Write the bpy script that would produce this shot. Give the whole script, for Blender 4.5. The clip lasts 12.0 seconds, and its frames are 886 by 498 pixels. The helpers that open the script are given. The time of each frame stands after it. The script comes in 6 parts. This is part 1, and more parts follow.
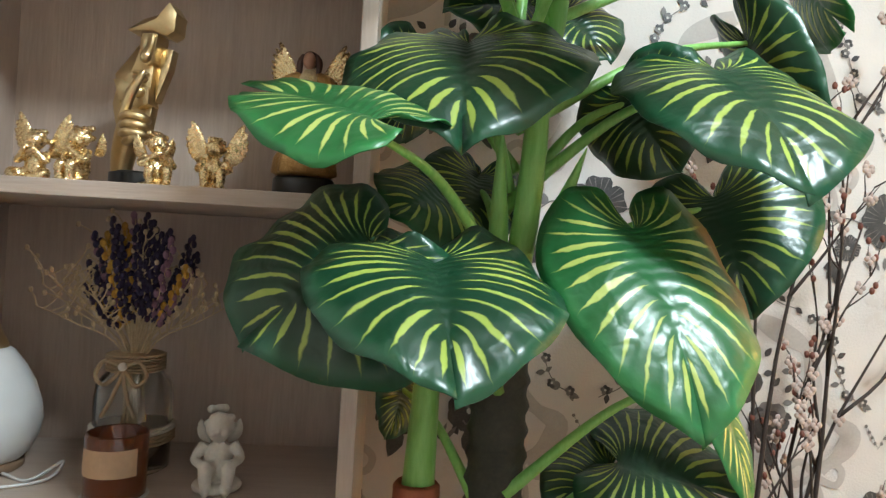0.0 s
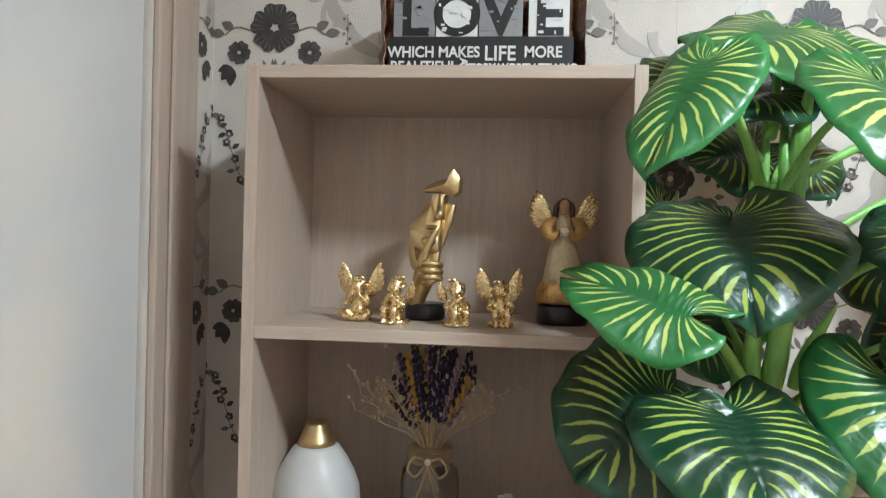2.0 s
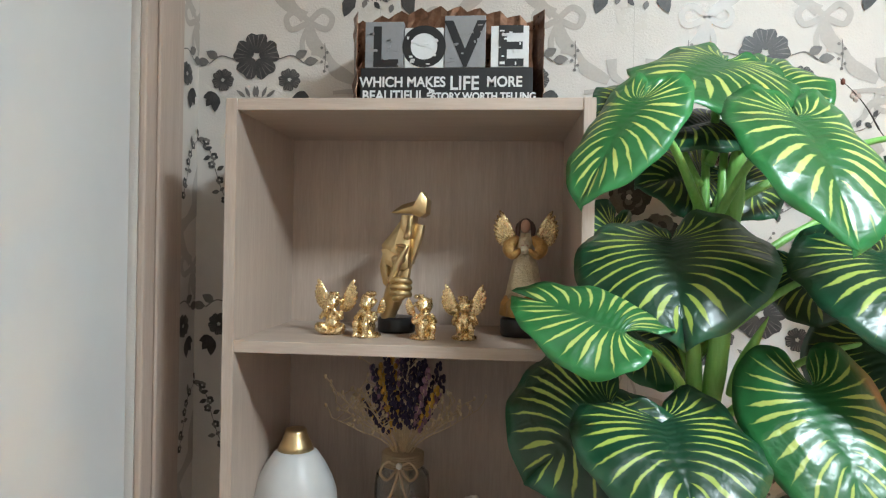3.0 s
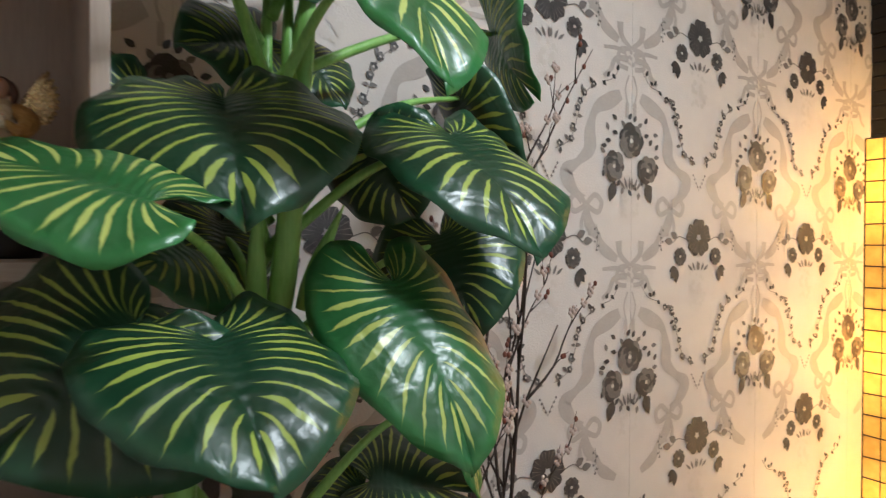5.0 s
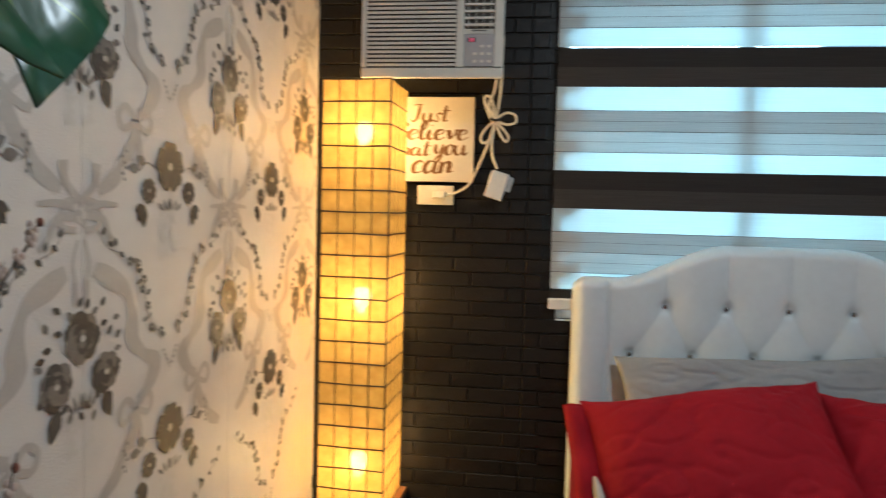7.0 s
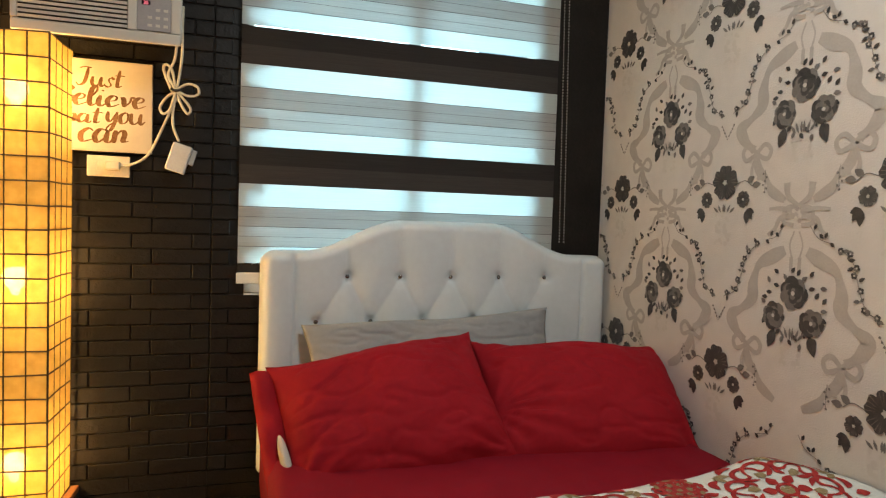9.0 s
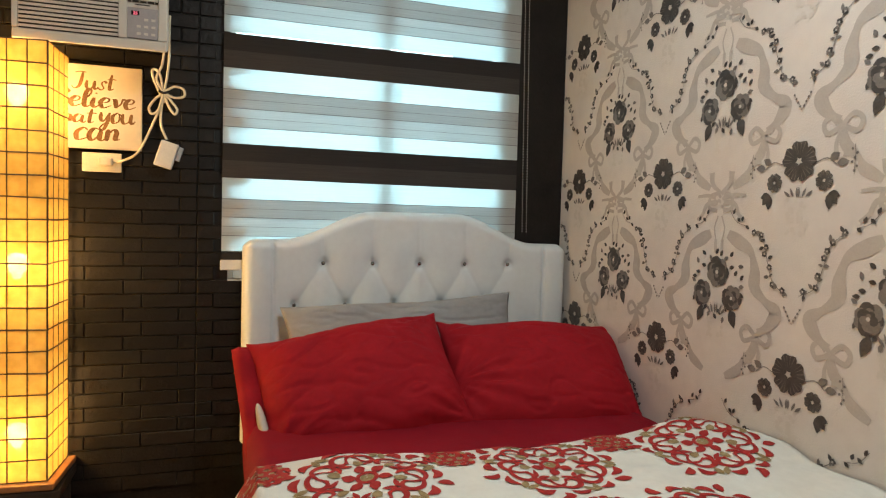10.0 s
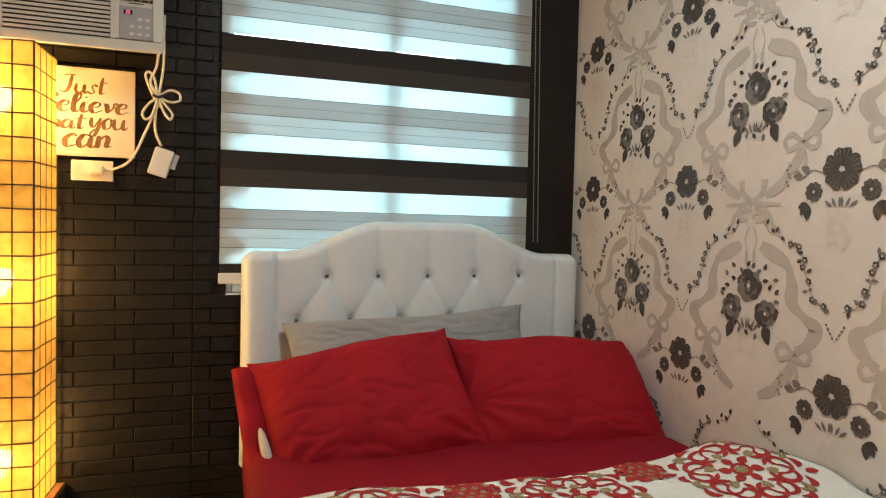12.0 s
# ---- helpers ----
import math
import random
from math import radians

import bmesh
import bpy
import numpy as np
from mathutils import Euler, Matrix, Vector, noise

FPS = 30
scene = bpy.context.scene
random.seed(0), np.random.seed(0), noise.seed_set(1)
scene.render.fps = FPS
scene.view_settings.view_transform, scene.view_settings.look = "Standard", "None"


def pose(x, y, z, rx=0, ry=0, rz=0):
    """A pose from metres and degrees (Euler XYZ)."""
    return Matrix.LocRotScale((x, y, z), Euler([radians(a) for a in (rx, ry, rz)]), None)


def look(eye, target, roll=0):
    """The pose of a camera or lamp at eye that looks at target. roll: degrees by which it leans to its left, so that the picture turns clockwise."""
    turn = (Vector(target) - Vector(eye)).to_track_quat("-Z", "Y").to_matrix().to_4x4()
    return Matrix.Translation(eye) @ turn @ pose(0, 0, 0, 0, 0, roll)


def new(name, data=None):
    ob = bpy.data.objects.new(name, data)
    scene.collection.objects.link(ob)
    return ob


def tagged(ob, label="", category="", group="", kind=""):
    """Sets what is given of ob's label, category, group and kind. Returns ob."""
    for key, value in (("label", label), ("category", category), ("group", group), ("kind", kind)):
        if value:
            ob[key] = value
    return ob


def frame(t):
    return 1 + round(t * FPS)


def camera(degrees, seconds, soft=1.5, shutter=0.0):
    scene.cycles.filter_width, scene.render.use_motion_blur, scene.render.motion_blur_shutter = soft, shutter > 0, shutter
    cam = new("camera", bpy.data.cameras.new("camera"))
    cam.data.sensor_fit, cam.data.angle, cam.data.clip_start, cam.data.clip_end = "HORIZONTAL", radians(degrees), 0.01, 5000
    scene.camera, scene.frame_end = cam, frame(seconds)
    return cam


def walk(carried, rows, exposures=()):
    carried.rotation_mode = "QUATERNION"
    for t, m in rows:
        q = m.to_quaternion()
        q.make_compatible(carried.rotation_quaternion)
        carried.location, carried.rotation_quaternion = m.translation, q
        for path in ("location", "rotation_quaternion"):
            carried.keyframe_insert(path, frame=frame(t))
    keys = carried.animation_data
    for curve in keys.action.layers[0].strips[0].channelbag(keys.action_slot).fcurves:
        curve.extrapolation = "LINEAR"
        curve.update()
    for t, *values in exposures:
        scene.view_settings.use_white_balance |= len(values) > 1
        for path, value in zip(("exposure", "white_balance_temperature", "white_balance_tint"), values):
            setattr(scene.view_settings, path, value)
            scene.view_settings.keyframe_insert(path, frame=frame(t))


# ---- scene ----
cam = camera(68.3, 12.0, soft=1.2, shutter=0.3)
PATH = [
    (0, (-0.342, 0.089, 1.196), (-0.203, 2.084, 1.219), 3.1),
    (0.5, (-0.331, 0.062, 1.18), (-0.325, 2.062, 1.199), 3.0),
    (1, (-0.374, 0.019, 1.193), (-0.426, 2.018, 1.208), 2.7),
    (1.5, (-0.52, -0.064, 1.316), (-0.645, 1.932, 1.334), 2.4),
    (2, (-0.596, -0.104, 1.394), (-0.762, 1.889, 1.384), 1.4),
    (2.5, (-0.561, -0.116, 1.424), (-0.731, 1.877, 1.421), 1.2),
    (3, (-0.534, -0.177, 1.424), (-0.699, 1.816, 1.42), 1.0),
    (3.5, (-0.568, -0.209, 1.389), (-0.445, 1.787, 1.377), 0.9),
    (3.7, (-0.56, -0.198, 1.373), (-0.283, 1.783, 1.355), 0.8),
    (5.3, (-0.427, 0.215, 1.280), (0.798, 1.796, 1.236), 0.4),
    (5.5, (-0.402, 0.300, 1.285), (0.922, 1.798, 1.218), 0.6),
    (5.7, (-0.366, 0.362, 1.278), (1.083, 1.738, 1.196), 0.7),
    (6, (-0.309, 0.422, 1.248), (1.319, 1.580, 1.160), 0.7),
    (6.5, (-0.204, 0.479, 1.226), (1.650, 1.222, 1.129), 0.9),
    (7, (-0.175, 0.493, 1.228), (1.807, 0.736, 1.109), 1.5),
    (7.5, (-0.187, 0.504, 1.222), (1.789, 0.227, 1.096), 1.7),
    (7.7, (-0.197, 0.507, 1.194), (1.754, 0.081, 1.091), 1.5),
    (9.3, (-0.317, 0.391, 1.148), (1.582, -0.231, 1.055), 1.8),
    (9.5, (-0.363, 0.378, 1.147), (1.535, -0.245, 1.052), 1.6),
    (10, (-0.483, 0.38, 1.113), (1.415, -0.246, 1.026), 1.6),
    (10.5, (-0.52, 0.37, 1.113), (1.378, -0.255, 1.031), 1.6),
    (11, (-0.521, 0.366, 1.109), (1.374, -0.267, 1.029), 1.6),
    (11.5, (-0.423, 0.388, 1.116), (1.472, -0.245, 1.035), 1.7),
    (12, (-0.353, 0.406, 1.13), (1.537, -0.245, 1.058), 1.4),
]
walk(cam, [(t, look(eye, target, roll)) for t, eye, target, roll in PATH],
     [(0.0, 0.66, 5700, 5), (3.7, 0.58, 5700, 6), (5.3, -0.42, 5900, 14), (6.0, -0.68, 6000, 15), (6.5, -0.74, 5500, 9), (7.0, -0.84, 5500, 8), (7.5, -0.96, 6000, 9), (9.3, -0.66, 6450, 11), (12.0, -0.55, 6500, 11)])

# ---- light ----
world = bpy.data.worlds.new("world")
scene.world = world
world.use_nodes = True
wn = world.node_tree
sky = wn.nodes.new("ShaderNodeTexSky")
sky.sky_type, sky.sun_disc, sky.sun_elevation, sky.sun_rotation = "NISHITA", False, radians(50), radians(160)
wn.links.new(sky.outputs[0], wn.nodes["Background"].inputs[0])
wn.nodes["Background"].inputs[1].default_value = 0.12


def lamp(name, kind, energy, color, m, size=0.1, size_y=None):
    data = bpy.data.lights.new(name, kind)
    data.energy, data.color = energy, color
    if kind == "AREA":
        data.shape, data.size, data.size_y = "RECTANGLE", size, size_y or size
    elif kind == "POINT":
        data.shadow_soft_size = size
    ob = new(name, data)
    ob.matrix_world = m
    return ob


# the round ceiling lamp's light, the daylight in the window, the three bulbs in the shell lamp
lamp("ceiling_lamp_light", "AREA", 34, (0.95, 1.0, 0.97), pose(0.35, -0.15, 2.50), 0.26)
lamp("window_daylight", "AREA", 140, (0.66, 0.92, 1.0), pose(2.85, -0.14, 1.51, 0, 90, 0), 1.5, 1.2)
BULB_Z = (0.405, 0.94, 1.465)
for bz in BULB_Z:
    lamp("bulb_light", "POINT", 4.8, (1.0, 0.365, 0.004), pose(1.850, 1.000, bz), 0.025)

# ---- materials ----


def rgb(c, a=1.0):
    return (c[0], c[1], c[2], a)


def material(name, color, rough=0.5, metal=0.0, vary=0.12, scale=8.0, bump=0.0, bump_scale=60.0, color2=None, stretch=(1, 1, 1), spec=0.5, coat=0.0, sheen=0.0, random_amount=0.0, rough_vary=0.08):
    """Two scales of noise over a base colour, with fine relief."""
    m = bpy.data.materials.new(name)
    m.use_nodes = True
    t = m.node_tree
    b = t.nodes["Principled BSDF"]
    co = t.nodes.new("ShaderNodeTexCoord")
    mp = t.nodes.new("ShaderNodeMapping")
    mp.inputs["Scale"].default_value = stretch
    t.links.new(co.outputs["Object"], mp.inputs[0])
    n1, n2 = t.nodes.new("ShaderNodeTexNoise"), t.nodes.new("ShaderNodeTexNoise")
    for n, s, d in ((n1, scale, 3.0), (n2, scale * 7.3, 5.0)):
        n.inputs["Scale"].default_value, n.inputs["Detail"].default_value = s, d
        t.links.new(mp.outputs[0], n.inputs["Vector"])
    ad = t.nodes.new("ShaderNodeMath")
    ad.operation = "MULTIPLY_ADD"
    t.links.new(n2.outputs[0], ad.inputs[0])
    ad.inputs[1].default_value = 0.5
    half = t.nodes.new("ShaderNodeMath")
    half.operation = "MULTIPLY"
    t.links.new(n1.outputs[0], half.inputs[0])
    half.inputs[1].default_value = 0.5
    t.links.new(half.outputs[0], ad.inputs[2])
    ramp = t.nodes.new("ShaderNodeValToRGB")
    c2 = color2 or tuple(min(1, c * (1 + vary)) for c in color)
    c1 = color if color2 else tuple(c * (1 - vary) for c in color)
    ramp.color_ramp.elements[0].position, ramp.color_ramp.elements[1].position = 0.32, 0.68
    ramp.color_ramp.elements[0].color, ramp.color_ramp.elements[1].color = rgb(c1), rgb(c2)
    t.links.new(ad.outputs[0], ramp.inputs[0])
    out = ramp.outputs[0]
    if random_amount:
        info, hs, mr = t.nodes.new("ShaderNodeObjectInfo"), t.nodes.new("ShaderNodeHueSaturation"), t.nodes.new("ShaderNodeMapRange")
        mr.inputs[3].default_value, mr.inputs[4].default_value = 1 - random_amount, 1 + random_amount
        t.links.new(info.outputs["Random"], mr.inputs[0])
        t.links.new(mr.outputs[0], hs.inputs["Value"])
        t.links.new(out, hs.inputs["Color"])
        out = hs.outputs[0]
    t.links.new(out, b.inputs["Base Color"])
    rr = t.nodes.new("ShaderNodeMapRange")
    rr.inputs[3].default_value, rr.inputs[4].default_value = max(0.02, rough - rough_vary), min(1, rough + rough_vary)
    t.links.new(n2.outputs[0], rr.inputs[0])
    t.links.new(rr.outputs[0], b.inputs["Roughness"])
    b.inputs["Metallic"].default_value = metal
    b.inputs["Specular IOR Level"].default_value = spec
    b.inputs["Coat Weight"].default_value = coat
    b.inputs["Sheen Weight"].default_value = sheen
    if bump:
        nb, bp = t.nodes.new("ShaderNodeTexNoise"), t.nodes.new("ShaderNodeBump")
        nb.inputs["Scale"].default_value, nb.inputs["Detail"].default_value = bump_scale, 4.0
        t.links.new(mp.outputs[0], nb.inputs["Vector"])
        t.links.new(nb.outputs[0], bp.inputs["Height"])
        bp.inputs["Strength"].default_value, bp.inputs["Distance"].default_value = bump, 0.004
        t.links.new(bp.outputs[0], b.inputs["Normal"])
    return m


PAPER = material("wallpaper", (0.62, 0.575, 0.53), 0.55, vary=0.05, scale=3, bump=0.25, bump_scale=220)
PLASTER = material("ceiling_paint", (0.72, 0.70, 0.67), 0.8, vary=0.03, scale=2, bump=0.1)
FLOORM = material("floor_wood", (0.16, 0.10, 0.06), 0.4, vary=0.25, scale=3, stretch=(1, 9, 1), bump=0.1)
OAK = material("pale_melamine", (0.40, 0.315, 0.255), 0.42, color2=(0.50, 0.405, 0.335), scale=5, stretch=(9, 9, 0.7), bump=0.12, bump_scale=30)
OAKH = material("pale_melamine_lengthwise", (0.40, 0.315, 0.255), 0.42, color2=(0.50, 0.405, 0.335), scale=5, stretch=(0.7, 9, 9), bump=0.12, bump_scale=30)
DOORM = material("door_paint", (0.62, 0.61, 0.60), 0.45, vary=0.03, scale=2, bump=0.05)
CASING = material("casing_wood", (0.42, 0.33, 0.27), 0.35, color2=(0.52, 0.42, 0.35), scale=4, stretch=(8, 8, 0.6), bump=0.1)
BRICK = material("black_foam_brick", (0.0105, 0.0085, 0.0072), 0.40, vary=0.3, spec=0.30, scale=12, bump=0.5, bump_scale=90, random_amount=0.25)
GREY = material("headboard_leatherette", (0.68, 0.73, 0.74), 0.42, vary=0.04, scale=6, bump=0.12, bump_scale=380)
RED = material("red_cotton", (0.30, 0.008, 0.015), 0.8, vary=0.12, scale=7, bump=0.25, bump_scale=420, spec=0.15)
REDSHEET = material("crimson_sheet", (0.215, 0.005, 0.014), 0.8, vary=0.12, scale=7, bump=0.25, bump_scale=420, spec=0.15)
ACW = material("ac_plastic", (0.70, 0.66, 0.58), 0.4, vary=0.04, scale=4)


def plain(name, color, rough=0.5, metal=0.0, emit=0.0):
    return material(name, color, rough, metal, vary=0.08, scale=25)


# ---- building helpers ----


def obj(name, bm, mats, smooth=False, bevel=0.0):
    me = bpy.data.meshes.new(name)
    bm.normal_update()
    bm.to_mesh(me)
    bm.free()
    for m in (mats if isinstance(mats, (list, tuple)) else [mats]):
        me.materials.append(m)
    if smooth:
        for p in me.polygons:
            p.use_smooth = True
    ob = new(name, me)
    if bevel:
        md = ob.modifiers.new("bevel", "BEVEL")
        md.width, md.segments, md.limit_method, md.angle_limit = bevel, 2, "ANGLE", radians(40)
    return ob


def part(name, bm, mats, parent, label="", smooth=False, bevel=0.0):
    ob = obj(name, bm, mats, smooth, bevel)
    ob.parent = parent
    return tagged(ob, label)


def thing(name, label, category, m=None, group="", kind=""):
    ob = new(name)
    ob.empty_display_size = 0.05
    ob.matrix_world = m or Matrix()
    return tagged(ob, label, category, group, kind)


def box(x0, x1, y0, y1, z0, z1, bm=None, mi=0):
    bm = bm or bmesh.new()
    r = bmesh.ops.create_cube(bm, size=1, matrix=Matrix.Translation(((x0 + x1) / 2, (y0 + y1) / 2, (z0 + z1) / 2)) @ Matrix.Diagonal((x1 - x0, y1 - y0, z1 - z0, 1)))
    for f in {f for v in r["verts"] for f in v.link_faces}:
        f.material_index = mi
    return bm


def lathe(profile, seg=24, bm=None, m=None, wave=None):
    """A turned body: profile of (radius, height) from bottom to top, closed at both ends."""
    bm = bm or bmesh.new()
    rings = []
    for r, z in profile:
        ring = []
        for i in range(seg):
            a = 2 * math.pi * i / seg
            k = r * (wave(a, z) if wave else 1)
            p = Vector((k * math.cos(a), k * math.sin(a), z))
            ring.append(bm.verts.new(m @ p if m else p))
        rings.append(ring)
    for a, b in zip(rings, rings[1:]):
        for i in range(seg):
            bm.faces.new((a[i], a[(i + 1) % seg], b[(i + 1) % seg], b[i]))
    bm.faces.new(list(reversed(rings[0])))
    bm.faces.new(rings[-1])
    return bm


def tube(points, radii, seg=8, bm=None, mi=0):
    """A tapering round rod along points."""
    bm = bm or bmesh.new()
    pts = [Vector(p) for p in points]
    radii = radii if isinstance(radii, (list, tuple)) else [radii] * len(pts)
    side, rings = None, []
    for i, p in enumerate(pts):
        d = (pts[min(i + 1, len(pts) - 1)] - pts[max(i - 1, 0)]).normalized()
        if side is None:
            side = d.orthogonal().normalized()
        side = (side - d * side.dot(d)).normalized()
        up = d.cross(side)
        rings.append([bm.verts.new(p + (side * math.cos(2 * math.pi * k / seg) + up * math.sin(2 * math.pi * k / seg)) * radii[i]) for k in range(seg)])
    for a, b in zip(rings, rings[1:]):
        for k in range(seg):
            bm.faces.new((a[k], a[(k + 1) % seg], b[(k + 1) % seg], b[k])).material_index = mi
    bm.faces.new(list(reversed(rings[0]))).material_index = mi
    bm.faces.new(rings[-1]).material_index = mi
    return bm


def bend(points, steps=8):
    """A smooth line through points (Catmull-Rom)."""
    p = [Vector(q) for q in points]
    p = [2 * p[0] - p[1]] + p + [2 * p[-1] - p[-2]]
    out = []
    for i in range(1, len(p) - 2):
        for k in range(steps):
            t = k / steps
            out.append(0.5 * (2 * p[i] + (p[i + 1] - p[i - 1]) * t + (2 * p[i - 1] - 5 * p[i] + 4 * p[i + 1] - p[i + 2]) * t * t + (3 * p[i] - p[i - 1] - 3 * p[i + 1] + p[i + 2]) * t ** 3))
    out.append(p[-2])
    return out


def blob(center, size, bm=None, turn=None, seg=16, mi=0):
    """A rounded lump for joined bodies."""
    bm = bm or bmesh.new()
    m = Matrix.Translation(center) @ (turn or Matrix()) @ Matrix.Diagonal((*size, 1))
    r = bmesh.ops.create_uvsphere(bm, u_segments=seg, v_segments=max(6, seg // 2 + 2), radius=1, matrix=m)
    for f in {f for v in r["verts"] for f in v.link_faces}:
        f.material_index = mi
    return bm


def rot(x=0, y=0, z=0):
    return pose(0, 0, 0, x, y, z)


def lettering(text, size, material_, m, parent, name="lettering", depth=0.0004, align="CENTER", squeeze=1.0, shear=0.0, bold=0.0):
    """Text as a mesh, in its own x-y plane, put at m."""
    cu = bpy.data.curves.new(name, "FONT")
    cu.body, cu.size, cu.extrude, cu.align_x, cu.shear, cu.offset = text, size, depth, align, shear, bold
    tmp = bpy.data.objects.new(name, cu)
    scene.collection.objects.link(tmp)
    me = bpy.data.meshes.new_from_object(tmp.evaluated_get(bpy.context.evaluated_depsgraph_get()))
    bpy.data.objects.remove(tmp)
    me.materials.clear()
    me.materials.append(material_)
    ob = new(name, me)
    ob.parent = parent
    ob.matrix_basis = m @ Matrix.Diagonal((squeeze, 1, 1, 1))
    return ob


# ---- structure ----
WX, EX, NY, SY, CZ = -1.19, 2.00, 1.20, -0.955, 2.60
WIN = (-0.664, 0.381, 0.88, 2.14)
floor = tagged(obj("floor", box(WX - 0.15, EX + 0.15, SY - 0.15, NY + 0.15, -0.12, 0), FLOORM), "dark wooden plank floor of the bedroom", "floor", kind="structure")
ceiling = tagged(obj("ceiling", box(WX - 0.15, EX + 0.15, SY - 0.15, NY + 0.15, CZ, CZ + 0.12), PLASTER), "plain off-white painted ceiling", "ceiling", kind="structure")
wall_north = tagged(obj("wall_north", box(WX - 0.15, EX + 0.15, NY, NY + 0.15, 0, CZ), PAPER), "cream wallpaper with dark flowers and taupe ribbons", "wall", kind="structure")
wall_south = tagged(obj("wall_south", box(WX - 0.15, EX + 0.15, SY - 0.15, SY, 0, CZ), PAPER), "cream wallpaper with dark flowers and taupe ribbons", "wall", kind="structure")
bm = box(EX, EX + 0.15, SY, WIN[0], 0, CZ)
box(EX, EX + 0.15, WIN[1], NY, 0, CZ, bm)
box(EX, EX + 0.15, WIN[0], WIN[1], 0, WIN[2], bm)
box(EX, EX + 0.15, WIN[0], WIN[1], WIN[3], CZ, bm)
wall_east = tagged(obj("wall_east", bm, BRICK), "black foam brick panels on the window wall", "wall", kind="structure")
DY = (0.07, 0.965)
bm = box(WX - 0.15, WX, SY, DY[0], 0, CZ)
box(WX - 0.15, WX, DY[1], NY, 0, CZ, bm)
box(WX - 0.15, WX, DY[0], DY[1], 2.10, CZ, bm)
wall_west = tagged(obj("wall_west", bm, PAPER), "wallpapered wall round the bedroom door", "wall", kind="structure")

# ---- printed wallpaper repeat ----
INK = material("wallpaper_dark_print", (0.022, 0.021, 0.022), 0.5, color2=(0.075, 0.07, 0.068), scale=45)
INK2 = material("wallpaper_grey_print", (0.11, 0.10, 0.095), 0.5, color2=(0.21, 0.19, 0.175), scale=40)
RIBBON = material("wallpaper_ribbon_print", (0.40, 0.36, 0.325), 0.40, color2=(0.47, 0.43, 0.39), scale=30)
FAINT = material("wallpaper_faint_print", (0.575, 0.53, 0.48), 0.5, color2=(0.60, 0.555, 0.505), scale=30)
EYEM = material("wallpaper_flower_eye", (0.55, 0.52, 0.48), 0.5, vary=0.05)
REP = 0.53


def flat(bm, pts, mi, lift):
    lift += 1.5e-6 * len(bm.faces)
    try:
        bm.faces.new([bm.verts.new((x, -lift, z)) for x, z in pts]).material_index = mi
    except ValueError:
        pass


def petal(bm, cx, cz, ang, length, width, mi, lift, notch=0.12, n=9):
    """One rounded petal with a dent in its rim."""
    pts = []
    ca, sa = math.cos(ang), math.sin(ang)
    n = 16
    for i in range(n):
        t = 2 * math.pi * i / n
        u = length * (0.56 + 0.44 * math.cos(t) - notch * max(0, math.cos(t)) ** 12 + 0.02 * math.sin(5 * t))
        v = width * 0.80 * math.sin(t) * (0.80 + 0.28 * math.cos(t))
        pts.append((cx + u * ca - v * sa, cz + u * sa + v * ca))
    flat(bm, pts, mi, lift)
    # paler streaks along the petal
    for t in (-0.55, -0.15, 0.25, 0.6):
        a = t * width * 0.9
        flat(bm, [(cx + length * 0.35 * ca - a * 0.35 * sa, cz + length * 0.35 * sa + a * 0.35 * ca), (cx + length * 0.86 * ca - (a + 0.0012) * sa, cz + length * 0.86 * sa + (a + 0.0012) * ca), (cx + length * 0.86 * ca - (a - 0.0012) * sa, cz + length * 0.86 * sa + (a - 0.0012) * ca)], 1, lift + 0.0002)


def disc(bm, cx, cz, r, mi, lift, n=8, squash=1.0):
    flat(bm, [(cx + r * math.cos(2 * math.pi * i / n), cz + squash * r * math.sin(2 * math.pi * i / n)) for i in range(n)], mi, lift)


def leaflet(bm, cx, cz, ang, length, width, mi, lift):
    ca, sa = math.cos(ang), math.sin(ang)
    prof = ((0, 0), (0.25, 0.8), (0.5, 1), (0.8, 0.55), (1, 0), (0.8, -0.55), (0.5, -1), (0.25, -0.8))
    flat(bm, [(cx + length * u * ca - width * v * sa, cz + length * u * sa + width * v * ca) for u, v in prof], mi, lift)


def stroke(bm, pts, w, mi, lift):
    """A flat painted line of varying width through points."""
    line = bend([(x, 0, z) for x, z in pts], 6)
    lift += 1.5e-6 * len(bm.faces)
    rows = []
    for i, p in enumerate(line):
        d = (line[min(i + 1, len(line) - 1)] - line[max(i - 1, 0)]).normalized()
        k = (w(i / (len(line) - 1)) if callable(w) else w) / 2
        rows.append((bm.verts.new((p.x - d.z * k, -lift, p.z + d.x * k)), bm.verts.new((p.x + d.z * k, -lift, p.z - d.x * k))))
    for a, b in zip(rows, rows[1:]):
        bm.faces.new((a[0], a[1], b[1], b[0])).material_index = mi


def flower(bm, cx, cz, r, turn, lift, mi=0):
    for k in range(5):
        petal(bm, cx, cz, turn + k * 2 * math.pi / 5, r, r * 0.66, mi, lift + 0.00005 * k)
    disc(bm, cx, cz, r * 0.13, 4, lift + 0.0006)


